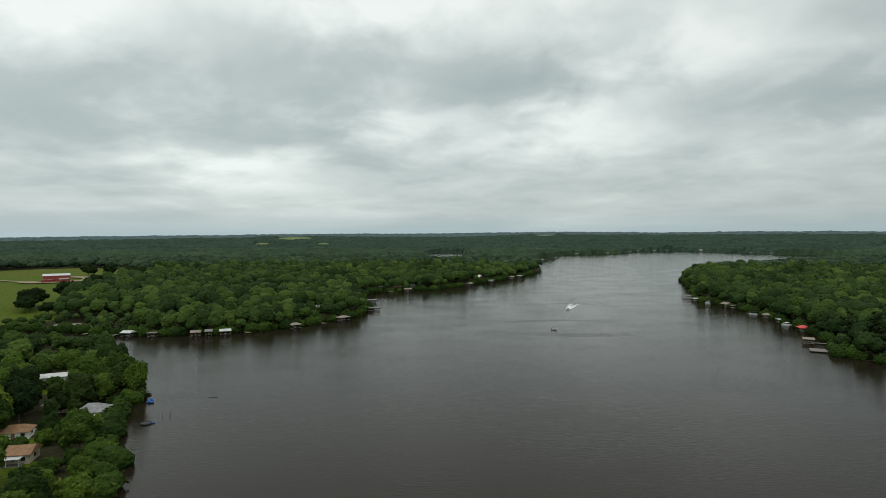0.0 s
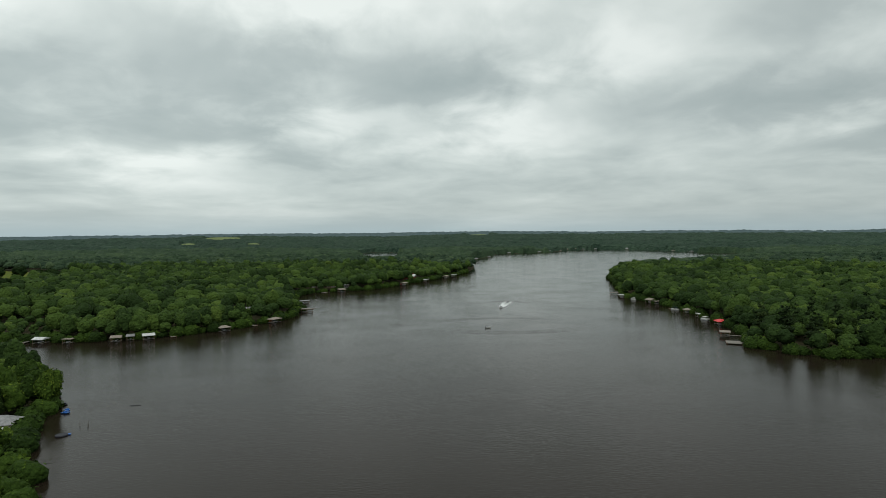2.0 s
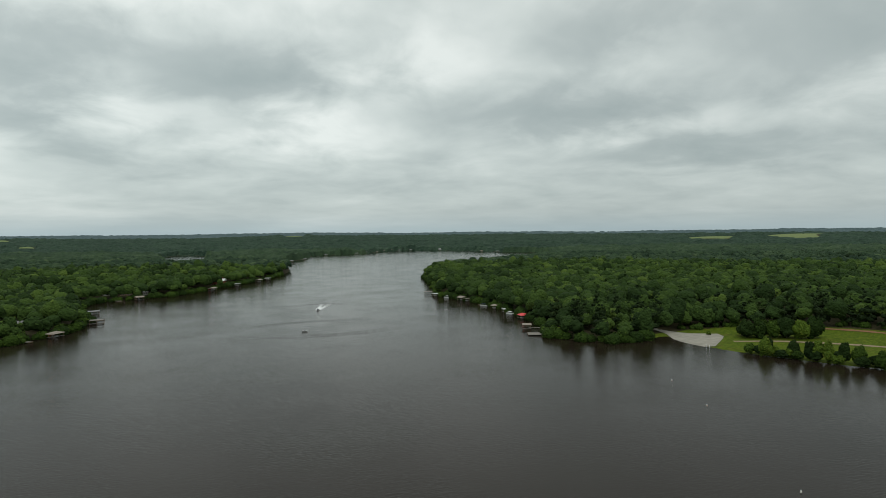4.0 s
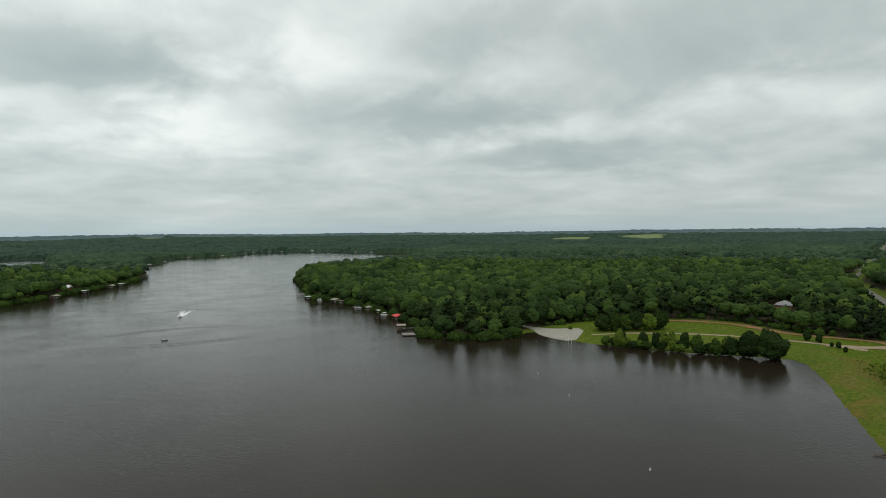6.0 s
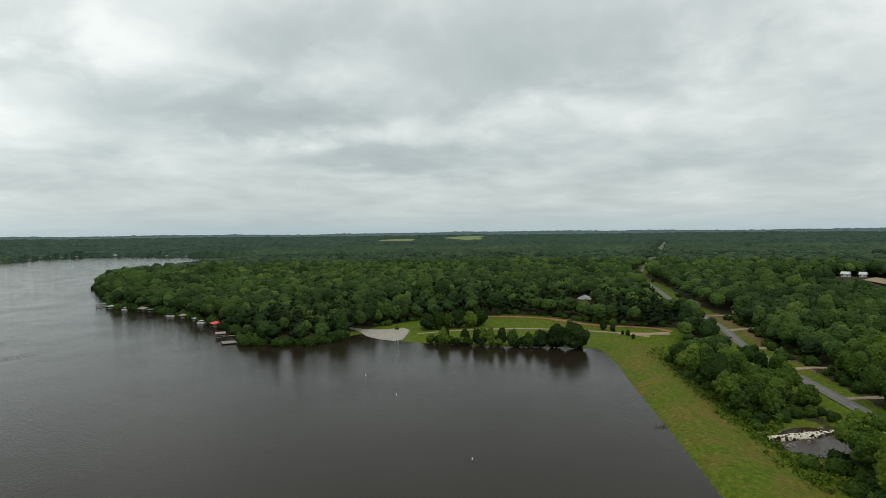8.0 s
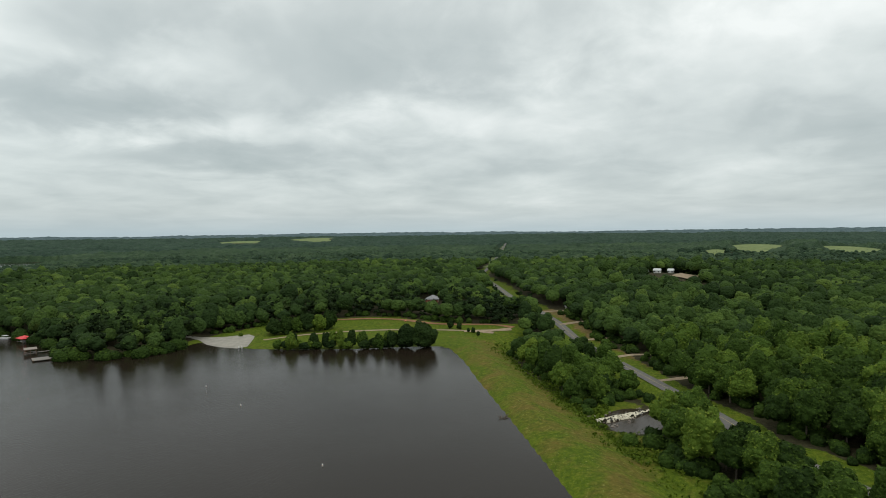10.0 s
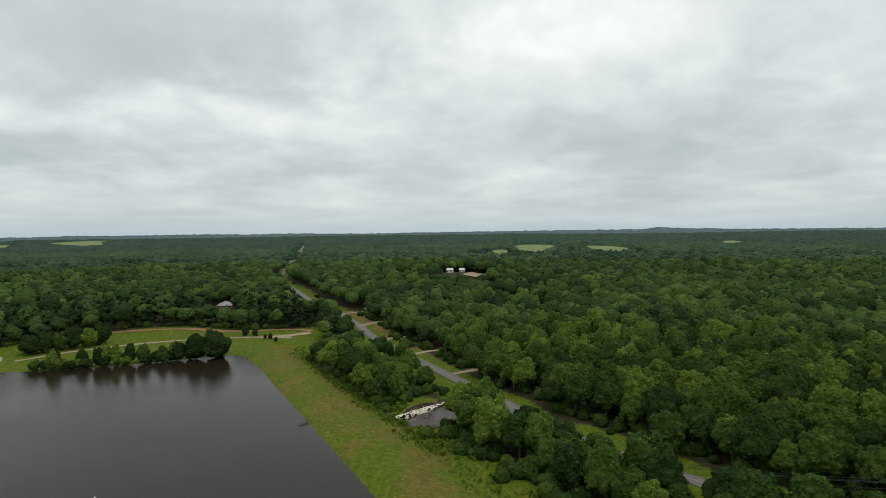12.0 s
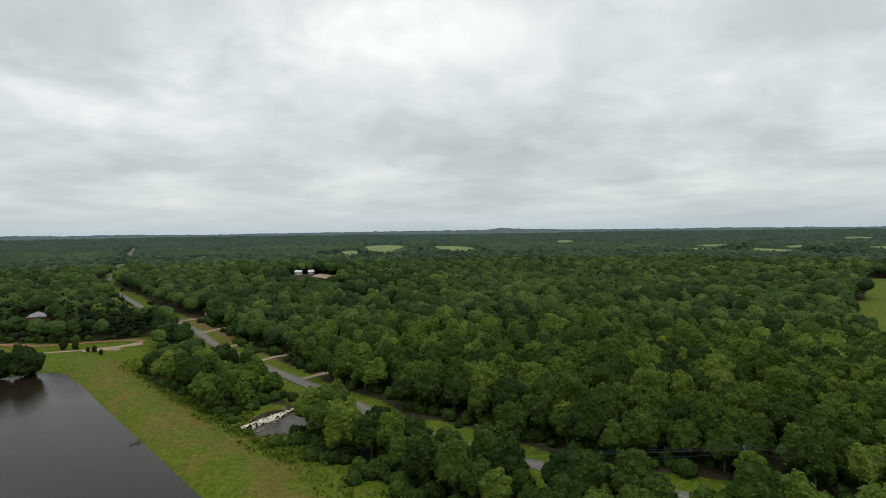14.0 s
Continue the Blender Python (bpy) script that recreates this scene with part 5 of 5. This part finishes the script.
def spray_trail():
    """Broken white water behind the boat."""
    rng = np.random.default_rng(3)
    n = 900
    s = rng.uniform(0, 1, n) ** 1.4
    side = rng.choice((-1, 1), n) * (0.5 + 3.0 * s) + rng.normal(size=n) * (0.5 + 0.8 * s)
    back = np.array((math.sin(radians(20)), math.cos(radians(20))))
    across = np.array((back[1], -back[0]))
    p = np.array((103.0, 503.0)) + back * (2.5 + 44 * s)[:, None] + across * side[:, None]
    size = rng.uniform(0.2, 0.8, n) * (1.15 - s)
    verts, tris = [], []
    for i in range(n):
        v = ICO_V * np.array((1, 1, 0.5)) * size[i] * (1 + 0.3 * rng.uniform(-1, 1, (12, 1)))
        verts.append(v + np.array((p[i, 0], p[i, 1], 0.02)))
        tris.append(ICO_F + 12 * i)
    ob = new("boat_wake", mesh_of("boat_wake", np.vstack(verts), np.vstack(tris), SPRAY, None, False))
    tagged(ob, "broken white water behind a speedboat", "wake", kind="stuff")


def swell_line(centre, radius, start, end, tall, wide, squash=1.0):
    """A low curved wave left by a boat."""
    a = np.radians(np.linspace(start, end, 90))
    env = np.sin(np.linspace(0, np.pi, 90)) ** 0.6
    rows = []
    for k in np.linspace(-1, 1, 9):
        r = radius + k * wide / 2
        rows.append(np.stack([centre[0] + r * np.cos(a), centre[1] + squash * r * np.sin(a), 0.012 + tall * env * (0.5 + 0.5 * math.cos(k * math.pi))], 1))
    v = np.stack(rows, 1).reshape(-1, 3)
    k = (np.arange(89)[:, None] * 9 + np.arange(8)).ravel()
    ob = new("boat_swell", mesh_of("boat_swell", v, quads_to_tris(np.stack([k, k + 1, k + 10, k + 9], 1)), WATER, None, False))
    tagged(ob, "long low wave left by a turning boat", "wave", kind="structure")


spray_trail()
for radius in (46, 51, 57, 62):
    swell_line((92, 412), radius, 190 - radius % 7, 352, 0.05, 1.6, 0.62)
for radius in (50, 55, 60):
    swell_line((80, 408), radius, 25, 172, 0.05, 1.6, 0.62)
for radius in (20, 24):
    swell_line((112, 524), radius, -30, 150, 0.08, 1.4, 1.0)


def buoy(x, y):
    ob = place("buoy", x, y, -0.1, 0, "white marker buoy with a dark band in the water", "buoy", "marker buoys off the dam")
    part("body", pole(bmesh.new(), (0, 0, -0.4), (0, 0, 0.5), 0.22, 0.21, 12), PAINT, ob)
    part("head", pole(bmesh.new(), (0, 0, 0.5), (0, 0, 0.8), 0.21, 0.08, 12), PAINT, ob)
    part("band", pole(bmesh.new(), (0, 0, 0.3), (0, 0, 0.39), 0.235, 0.235, 12), ORANGE, ob)


for bx, by in ((191, 199), (175, 165), (138, 101)):
    buoy(bx, by)


def snag(x, y):
    """A drowned branch at the foot of the dam."""
    ob = place("snag", x, y, -0.3, 0, "dark drowned branches sticking out of the water", "branch")
    rng = random.Random(4)
    for i in range(11):
        a = rng.uniform(0, 6.28)
        r = rng.uniform(1.0, 2.6)
        part("branch", pole(bmesh.new(), (0.3 * i - 1, rng.uniform(-0.5, 0.5), 0), (0.3 * i - 1 + math.cos(a) * r, math.sin(a) * r, rng.uniform(0.5, 1.3)), 0.2, 0.06, 5), BARK, ob)


snag(198, 69)

# ---------------------------------------------------------------- the park by the ramp
def ramp_post(x, y):
    ob = place("ramp_post", x, y, 0.1, 0, "short white post at the foot of the ramp", "post", "posts at the boat ramp")
    part("shaft", pole(bmesh.new(), (0, 0, -0.8), (0, 0, 1.1), 0.22, 0.2, 8), PAINT, ob)


ramp_post(262.5, 248)
ramp_post(262.2, 245.5)


def picnic_table(x, y):
    ob = place("picnic_table", x, y, height_at(x, y), 35, "orange-brown wooden picnic table at the wood's edge", "table")
    part("tabletop", solid(bmesh.new(), 2.4, 0.8, 0.06, (0, 0, 0.7)), ORANGE, ob)
    for s in (-1, 1):
        part("bench", solid(bmesh.new(), 2.4, 0.3, 0.05, (0, s * 0.75, 0.42)), ORANGE, ob)
        part("leg", solid(bmesh.new(), 0.1, 1.6, 0.08, (s * 0.85, 0, 0.33)), TIMBER, ob)
        part("trestle", solid(bmesh.new(), 0.1, 0.6, 0.69, (s * 0.85, 0, 0.0), 0.8), TIMBER, ob)


picnic_table(366, 197)
ribbon("dirt_bank", rounded([(340, 258), (360, 232), (370, 205), (368, 175), (376, 140), (372, 122)], 4), 4.0, RED_DIRT, 0.15, "strip of bare red dirt below the pines", "dirt", 3.0)
ribbon("dirt_patch", rounded([(352, 148), (360, 134), (368, 122)], 3), 5.0, SAND, 0.2, "pale sandy patch of bare ground", "dirt", 3.0)
ribbon("causeway", rounded([(-275, 428), (-262, 432), (-250, 424), (-240, 412)], 3), 6.0, CONCRETE, 0.25, "pale concrete lane down to the cove", "lane")


# ---------------------------------------------------------------- trees and shrubs that stand alone
shrub_rng = np.random.default_rng(19)
SHRUBS = [broadleaf(shrub_rng, 3, 20, 420, 0.42, 5.2, 10.5, -1.5, 0.36, -0.9) for _ in range(4)]
SHRUB_MESH = [mesh_of("crown", v, f, LEAF, {"tint": young, "solo": np.ones(len(v))}, False) for v, f, young in SHRUBS]
SHRUB_TRUNK = trunk_mesh(shrub_rng, 9, 0.22)


def lone_tree(name, x, y, wide, tall, label, group, category="tree", crown=None):
    ob = new(name)
    crown = crown or SHRUB_MESH[int(shrub_rng.integers(4))]
    ob.matrix_basis = Matrix.LocRotScale((x, y, height_at(x, y)), Euler((0, 0, shrub_rng.uniform(0, 6.28))), (wide / 10.4, wide / 10.4, tall / 10.5))
    for title, me in (("trunk", SHRUB_TRUNK), ("crown", crown)):
        o = new(title, me)
        o.parent = ob
    return tagged(ob, label, category, group)


DARK_CROWN = []
for _ in range(2):
    v, f, young = broadleaf(shrub_rng, 3, 30, 700, 0.34, 5.2, 10.5, -0.8, 0.30, -0.95)
    DARK_CROWN.append(mesh_of("crown", v, f, DARK_LEAF, {"tint": 0.2 + young, "solo": np.full(len(v), 0.5)}, False))
for x, y, w, h, k in ((303, 151, 15, 15.5, 0), (298, 160, 12, 14, 1)):
    lone_tree("round_tree", x, y, w, h, "big round dark green tree at the water's edge", "round trees by the dam", crown=DARK_CROWN[k])
for x, y, w, h in ((300, 254, 10, 11), (305, 249, 9, 11), (310, 245, 9, 10.5), (315, 240, 10, 12), (320, 235, 10, 11), (326, 231, 10, 12), (304, 258, 8, 9), (318, 244, 9, 11), (311, 252, 8, 10)):
    lone_tree("park_tree", x, y, w, h, "bushy green tree in a clump on the grass", "clump of park trees", crown=None if int(x) % 3 else DARK_CROWN[int(x) % 2])
for i in range(26):
    s = i / 25
    x, y = 268.0 + 31 * s + 1.6 * math.sin(i * 2.1), 224 - 62 * s + 1.5 * math.cos(i * 1.7)
    tall = (5.5, 4.6, 10.0, 9.2, 5.0, 4.2, 5.2, 8.6, 4.4, 9.4, 9.8, 5.2, 10.0)[i % 13]
    lone_tree("lakeside_shrub", x, y, 5.0 + 1.8 * (i % 3) / 2, tall, "dense green shrub on the bank by the water", "shrubs along the park bank", "shrub", DARK_CROWN[i % 2] if i % 2 else None)
for x, y, h in ((358, 160, 5.5), (357, 153, 4.6), (352, 145, 2.6), (351, 141, 3.6), (346, 136, 3.0)):
    lone_tree("young_pine", x, y, h * 0.75, h, "small dark young evergreen on the grass", "young evergreens in the park", "shrub", DARK_CROWN[0])
lone_tree("lakeside_shrub", 290, 272, 3.0, 2.4, "small dark bush beside the ramp", "shrubs along the park bank", "shrub")
FIELD_CROWN = []
for _ in range(3):
    v, f, young = broadleaf(shrub_rng, 3, 24, 520, 0.34, 5.2, 10.5, 1.6, 0.42, -0.85)
    FIELD_CROWN.append(mesh_of("crown", v, f, DARK_LEAF, {"tint": 0.15 + young, "solo": np.full(len(v), 0.5)}, False))
for x, y, w, h in ((-336, 494, 22, 17), (-330, 480, 16, 13), (-344, 500, 14, 14), (-306, 471, 14, 11), (-329, 536, 20, 17), (-338, 545, 16, 15), (-458, 786, 20, 18), (-450, 780, 14, 14),
                   (-437, 800, 18, 16), (-394, 757, 18, 15), (-384, 752, 16, 15), (-372, 742, 20, 17), (-360, 735, 18, 16), (-352, 620, 18, 16)):
    lone_tree("field_tree", x, y, w, h, "dark broad tree standing in the meadow", "trees in the meadow", crown=FIELD_CROWN[int(y) % 3])
for x, y, w, h in ((-163, 254, 7, 5.0), (-168, 251, 6, 4.2), (-156, 257, 7, 5.5), (-150, 252, 7, 7.0), (-112, 158, 5, 3.4), (-107, 163, 6, 4.6), (-117, 154, 4, 2.4), (-104, 156, 7, 6.5), (-98, 147, 7, 7.5),
                   (-106, 143, 6, 4.0), (-128, 182, 5, 3.2), (-122, 185, 6, 5.5), (-132, 181, 4, 2.4), (-101, 151, 6, 5.5)):
    lone_tree("garden_shrub", x, y, w, h, "leafy green shrub in front of a lakeside house", "shrubs among the lakeside houses", "shrub")
v, f, young = broadleaf(shrub_rng, 2, 12, 620, 0.42, 5.2, 10.5, 1.0, 0.45, -0.8)
PALE_CROWN = mesh_of("crown", v, f, LEAF, {"tint": 0.62 + young}, False)
lone_tree("bank_tree", -121, 239, 9, 17, "pale yellow-green tree leaning over the bank", "trees on the near bank", crown=PALE_CROWN)


def shore_brush():
    """Low brush that hangs over the water along the wooded banks."""
    rng = np.random.default_rng(31)
    shapes = [broadleaf(rng, 1, 6, 34, 0.5, 3.2, 4.2, -2.2, 0.3, -0.6) for _ in range(6)]
    verts, tris, tints, n = [], [], [], 0
    line = rounded(POINT_SHORE, 4.0), rounded(FAR_SHORE[7:] + HOUSE_SHORE, 4.0), rounded(COVE_SHORE[:-2], 4.0)
    for p in np.vstack(line):
        if 232 < p[0] < 300 and p[1] < 275 or np.hypot(*p) > 950:
            continue
        q = p + rng.normal(size=2) * 1.6
        v, f, young = shapes[rng.integers(6)]
        k = rng.uniform(0.7, 1.7)
        verts.append(v * k + np.array((q[0], q[1], 0.0)))
        tris.append(f + n)
        tints.append(young + rng.uniform(0, 0.5))
        n += len(v)
    back = rounded([(288, 294), (320, 286), (352, 260), (373, 238), (381, 206), (377, 170), (386, 130)], 3.5)
    toe = DAM_A + np.linspace(185, DAM_L - 5, 26)[:, None] * DAM_U + DAM_N * 34
    near_road = ROAD[(np.hypot(ROAD[:, 0], ROAD[:, 1]) < 440) ]
    side = np.gradient(near_road, axis=0)
    side /= np.linalg.norm(side, axis=1, keepdims=True)
    over = near_road + np.stack([side[:, 1], -side[:, 0]], 1) * 14.5
    away = np.stack([side[:, 1], -side[:, 0]], 1)
    over = np.vstack([over + away * k + side * rng.uniform(-5, 5, (len(over), 1)) for k in (-1, 1, 3, 5, 7)])
    foot = DAM_A + rng.uniform(60, 182, (150, 1)) * DAM_U + rng.uniform(38, 60, (150, 1)) * DAM_N
    glade = DAM_A + rng.uniform(200, 238, (60, 1)) * DAM_U + rng.uniform(42, 60, (60, 1)) * DAM_N
    for p in np.vstack([back, toe, over, foot, glade]):
        q = p + rng.normal(size=2) * 1.8
        if rng.uniform() < 0.2 or np.hypot((q[0] - POOL[0]) / 1.3, q[1] - POOL[1]) < 16 or min(line_distance(q[:1], q[1:], drive)[0][0] for drive in DRIVES) < 4:
            continue
        v, f, young = shapes[rng.integers(6)]
        k = rng.uniform(0.5, 1.1)
        verts.append(v * k + np.array((q[0], q[1], height_at(q[0], q[1]))))
        tris.append(f + n)
        tints.append(young + rng.uniform(0, 0.5))
        n += len(v)
    ob = new("shore_brush", mesh_of("shore_brush", np.vstack(verts), np.vstack(tris), LEAF, {"tint": np.concatenate(tints)}, False))
    tagged(ob, "green brush along the banks and wood edges", "brush", kind="stuff")


WEED = foliage("weed_leaves", [(0.0, (0.050, 0.085, 0.010)), (0.5, (0.085, 0.130, 0.013)), (1.0, (0.135, 0.180, 0.022))])


def dam_weeds():
    """Tufts and low bushes on the back of the dam, round the pool and along the verge."""
    rng = np.random.default_rng(37)
    n = 9000
    a, d = rng.uniform(60, DAM_L + 25, n), rng.uniform(2, 40, n)
    a[6000:], d[6000:] = rng.uniform(150, 245, 3000), rng.uniform(28, 44, 3000)
    keep = (rng.uniform(0, 1, n) < np.interp(d, [0, 8, 20, 26, 30, 40], [0.03, 0.05, 0.12, 0.5, 0.6, 0.35]) * np.where(a < 185, 0.45, 1.0)) & (vnoise(a, d * 2, 9, 5) > np.interp(d, [0, 20, 28], [0.55, 0.45, 0.1]))
    a, d = a[keep], d[keep]
    x, y = DAM_A[0] + a * DAM_U[0] + d * DAM_N[0], DAM_A[1] + a * DAM_U[1] + d * DAM_N[1]
    far = np.hypot((x - POOL[0]) / 1.4, y - POOL[1]) > 11.5
    x, y, d = x[far], y[far], d[far]
    z = ground_height(x, y)
    verts, tris, tints, k = [], [], [], 0
    for i in range(len(x)):
        tall = rng.uniform(0.2, 0.4) if d[i] < 22 else rng.uniform(0.4, 1.1)
        q = leaf_sprays(rng, np.array((x[i], y[i], z[i] + tall * 0.3)), tall * 0.8, 9, tall * 0.42, np.array((0, 0, 0.6)))
        verts.append(q.reshape(-1, 3))
        tris.append(quads_to_tris(np.arange(k, k + 36).reshape(9, 4)))
        tints.append(np.full(36, rng.uniform(0, 0.99)))
        k += 36
    ob = new("dam_weeds", mesh_of("dam_weeds", np.vstack(verts), np.vstack(tris), WEED, {"tint": np.concatenate(tints)}))
    tagged(ob, "rough weeds and low brush on the back of the dam", "weeds", kind="stuff")


shore_brush()
dam_weeds()


# ---------------------------------------------------------------- the spillway pool
def spillway():
    u = np.linspace(0, 2 * np.pi, 36, endpoint=False)
    ring = [(POOL[0] + 17 * math.cos(v), POOL[1] + 11 * math.sin(v), -4.05) for v in u]
    ob = new("stream_water", mesh_of("stream_water", ring, [(0, i, i + 1) for i in range(1, 35)], POOL_WATER))
    tagged(ob, "dark stream pool below the dam", "water", kind="structure")
    rng = np.random.default_rng(11)
    a, b = np.array((217.5, 41.0)), np.array((241.0, 24.0))
    n, m = 110, 34
    s, k = np.meshgrid(np.linspace(0, 1, n), np.linspace(-1, 1, m), indexing="ij")
    side = np.array((b - a)[::-1]) * (1, -1) / np.linalg.norm(b - a)
    half = 1.7 + 1.6 * s + 0.9 * (vnoise(s * 40, k * 0, 3, 8) - 0.5)
    p = a + (b - a) * s[..., None] - side * ((k * half)[..., None]) 
    z = -4.0 + 0.9 * (1 - s) * (1 - k * k) + 0.55 * vnoise(p[..., 0], p[..., 1], 0.9, 12) * (1 - k**4) + 0.35 * vnoise(p[..., 0], p[..., 1], 2.4, 13) * (1 - k * k) - 0.5 * k**6
    idx = (np.arange(n - 1)[:, None] * m + np.arange(m - 1)).ravel()
    froth = vnoise(p[..., 0] + 2 * p[..., 1], p[..., 1], 1.3, 14) * 0.5 + vnoise(p[..., 0], p[..., 1], 0.6, 15) * 0.5 - 0.28 * s + 0.22 * (1 - k * k)
    idx = idx[froth.ravel()[idx] > 0.45]
    ob = new("white_water", mesh_of("white_water", np.dstack([p, z]).reshape(-1, 3), quads_to_tris(np.stack([idx, idx + 1, idx + m + 1, idx + m], 1)), FOAM, None, False))
    tagged(ob, "creamy white water rushing from the spillway", "rapids", kind="structure")
    for i in range(26):
        f = rng.uniform(0, 1)
        q = a + (b - a) * f + side * rng.choice((-1, 1)) * rng.uniform(2.5, 6.0) if i % 2 else np.array(POOL) + np.array((16 * math.cos(i), 10.5 * math.sin(i)))
        r = rng.uniform(0.4, 1.1)
        me = mesh_of("rock", ICO_V * r * (1, 0.8, 0.6) * (1 + 0.25 * rng.uniform(-1, 1, (12, 1))), ICO_F, ROCK)
        rock = new("rock", me)
        rock.location = (q[0], q[1], max(height_at(q[0], q[1]), -4.2) + r * 0.15)
        tagged(rock, "wet brown boulder beside the spillway pool", "rock", "rocks round the spillway pool")


spillway()


# ---------------------------------------------------------------- beside the road
ribbon("road_line", ROAD[4:90], 0.16, YELLOW, 0.20, "worn yellow centre line of the road", "road marking")
house(465, 224, 20, 16, 10, 3.0, ROOF_GREY, BRICK, "grey-roofed house in a gap in the woods", 2.4, 3.0)
house(602, 260, 10, 13, 9, 3.2, ROOF_WHITE, SIDING_WHITE, "white house among the woods", 2.2)
house(424, 66, 60, 12, 8, 2.8, ROOF_WHITE, SIDING_CREAM, "pale roofed house behind roadside trees", 1.8)
house(451, 100, 60, 11, 8, 2.8, ROOF_GREY, SIDING_WHITE, "grey-roofed house behind roadside trees", 1.8)
for x, y, w in ((633, 70, 4.5), (646, 60, 6.0), (658, 48, 5.0)):
    house(x, y, 80, w, 5, 2.6, ROOF_WHITE, SIDING_WHITE, "white farm building on the edge of a dirt lot", 2.0, category="barn")
ribbon("dirt_lot", rounded([(630, 42), (626, 32), (620, 22), (614, 12)], 4), 26, SAND, 0.9, "bare sandy lot cut out of the woods", "dirt", 6.0)


def marker_post(x, y):
    ob = place("marker_post", x, y, height_at(x, y), 0, "short yellow marker post in the verge", "post")
    part("shaft", pole(bmesh.new(), (0, 0, -0.2), (0, 0, 1.2), 0.14, 0.14, 6), YELLOW, ob)


marker_post(138.5, -77)


def utility_pole(x, y, turn):
    ob = place("utility_pole", x, y, height_at(x, y), turn, "grey wooden utility pole with a crossarm", "pole", "utility poles along the road")
    part("shaft", pole(bmesh.new(), (0, 0, -1), (0, 0, 9.6), 0.17, 0.12), DECK, ob)
    part("crossarm", solid(bmesh.new(), 2.4, 0.12, 0.14, (0, 0.16, 9.0)), DECK, ob)
    for s in (-1.05, -0.4, 0.4, 1.05):
        part("insulator", pole(bmesh.new(), (s, 0.16, 9.14), (s, 0.16, 9.34), 0.06, 0.04, 6), METAL, ob)


POLES = [(112, -142), (137, -94), (161, -22)]
for x, y in POLES:
    utility_pole(x, y, 62 - 90)
for (ax, ay), (bx, by) in zip(POLES, POLES[1:]):
    for s, drop in ((-1.05, 0), (0.4, 0), (1.05, 0), (0.2, 1.6)):
        d = Vector((bx - ax, by - ay, 0)).normalized()
        n = Vector((-d.y, d.x, 0)) * s
        za, zb = height_at(ax, ay) + 9.34 - drop, height_at(bx, by) + 9.34 - drop
        v, f = [], []
        last = None
        for i in range(13):
            k = i / 12
            p = (ax + (bx - ax) * k + n.x, ay + (by - ay) * k + n.y, za + (zb - za) * k - 1.1 * 4 * k * (1 - k))
            if last:
                limb(v, f, last, p, 0.045, 0.045, 4)
            last = p
        wire = new("power_line", mesh_of("power_line", np.vstack(v), np.vstack(f), BLACK))
        tagged(wire, "thin dark power line sagging between poles", "cable", "power lines along the road", "structure")


# ---------------------------------------------------------------- the red barn on its hill
def barn():
    x, y = -450, 709
    z = height_at(x, y) - 0.3
    ob = place("barn", x, y, z, 28, "large red barn with a white metal roof on a meadow hill", "barn")
    part("wall", solid(bmesh.new(), 26, 14, 8.0), BARN_RED, ob)
    part("roof", roof_shape(bmesh.new(), 26, 14, 1.9, 8.1, 0.6), ROOF_WHITE, ob)
    part("lean_to", solid(bmesh.new(), 10, 7, 3.6, (-9, -10.6, 0)), BARN_RED, ob)
    part("lean_to_roof", solid(bmesh.new(), 10.8, 7.8, 0.25, (-9, -10.6, 3.61)), ROOF_TAN, ob)
    part("annex", solid(bmesh.new(), 9, 8, 4.0, (8, -11.1, 0)), BARN_RED, ob)
    part("annex_roof", roof_shape(bmesh.new(), 9, 8, 1.3, 4.1, 0.5), ROOF_TAN, ob).location = (8, -11.1, 0)
    for s in (-4, 4):
        part("door", solid(bmesh.new(), 3.6, 0.15, 4.0, (s, -7.1, 0.3)), TIMBER, ob)
    ribbon("barn_yard", rounded([(-482, 700), (-462, 690), (-440, 702), (-426, 730), (-440, 756), (-470, 770)], 4), 17, SAND, 0.5, "bare sandy yard round the barn", "dirt", 5.0)
    ribbon("farm_track", rounded([(-560, 742), (-520, 716), (-482, 700)], 4), 6, SAND, 0.4, "pale dirt track across the meadow", "track", 2.0)


barn()
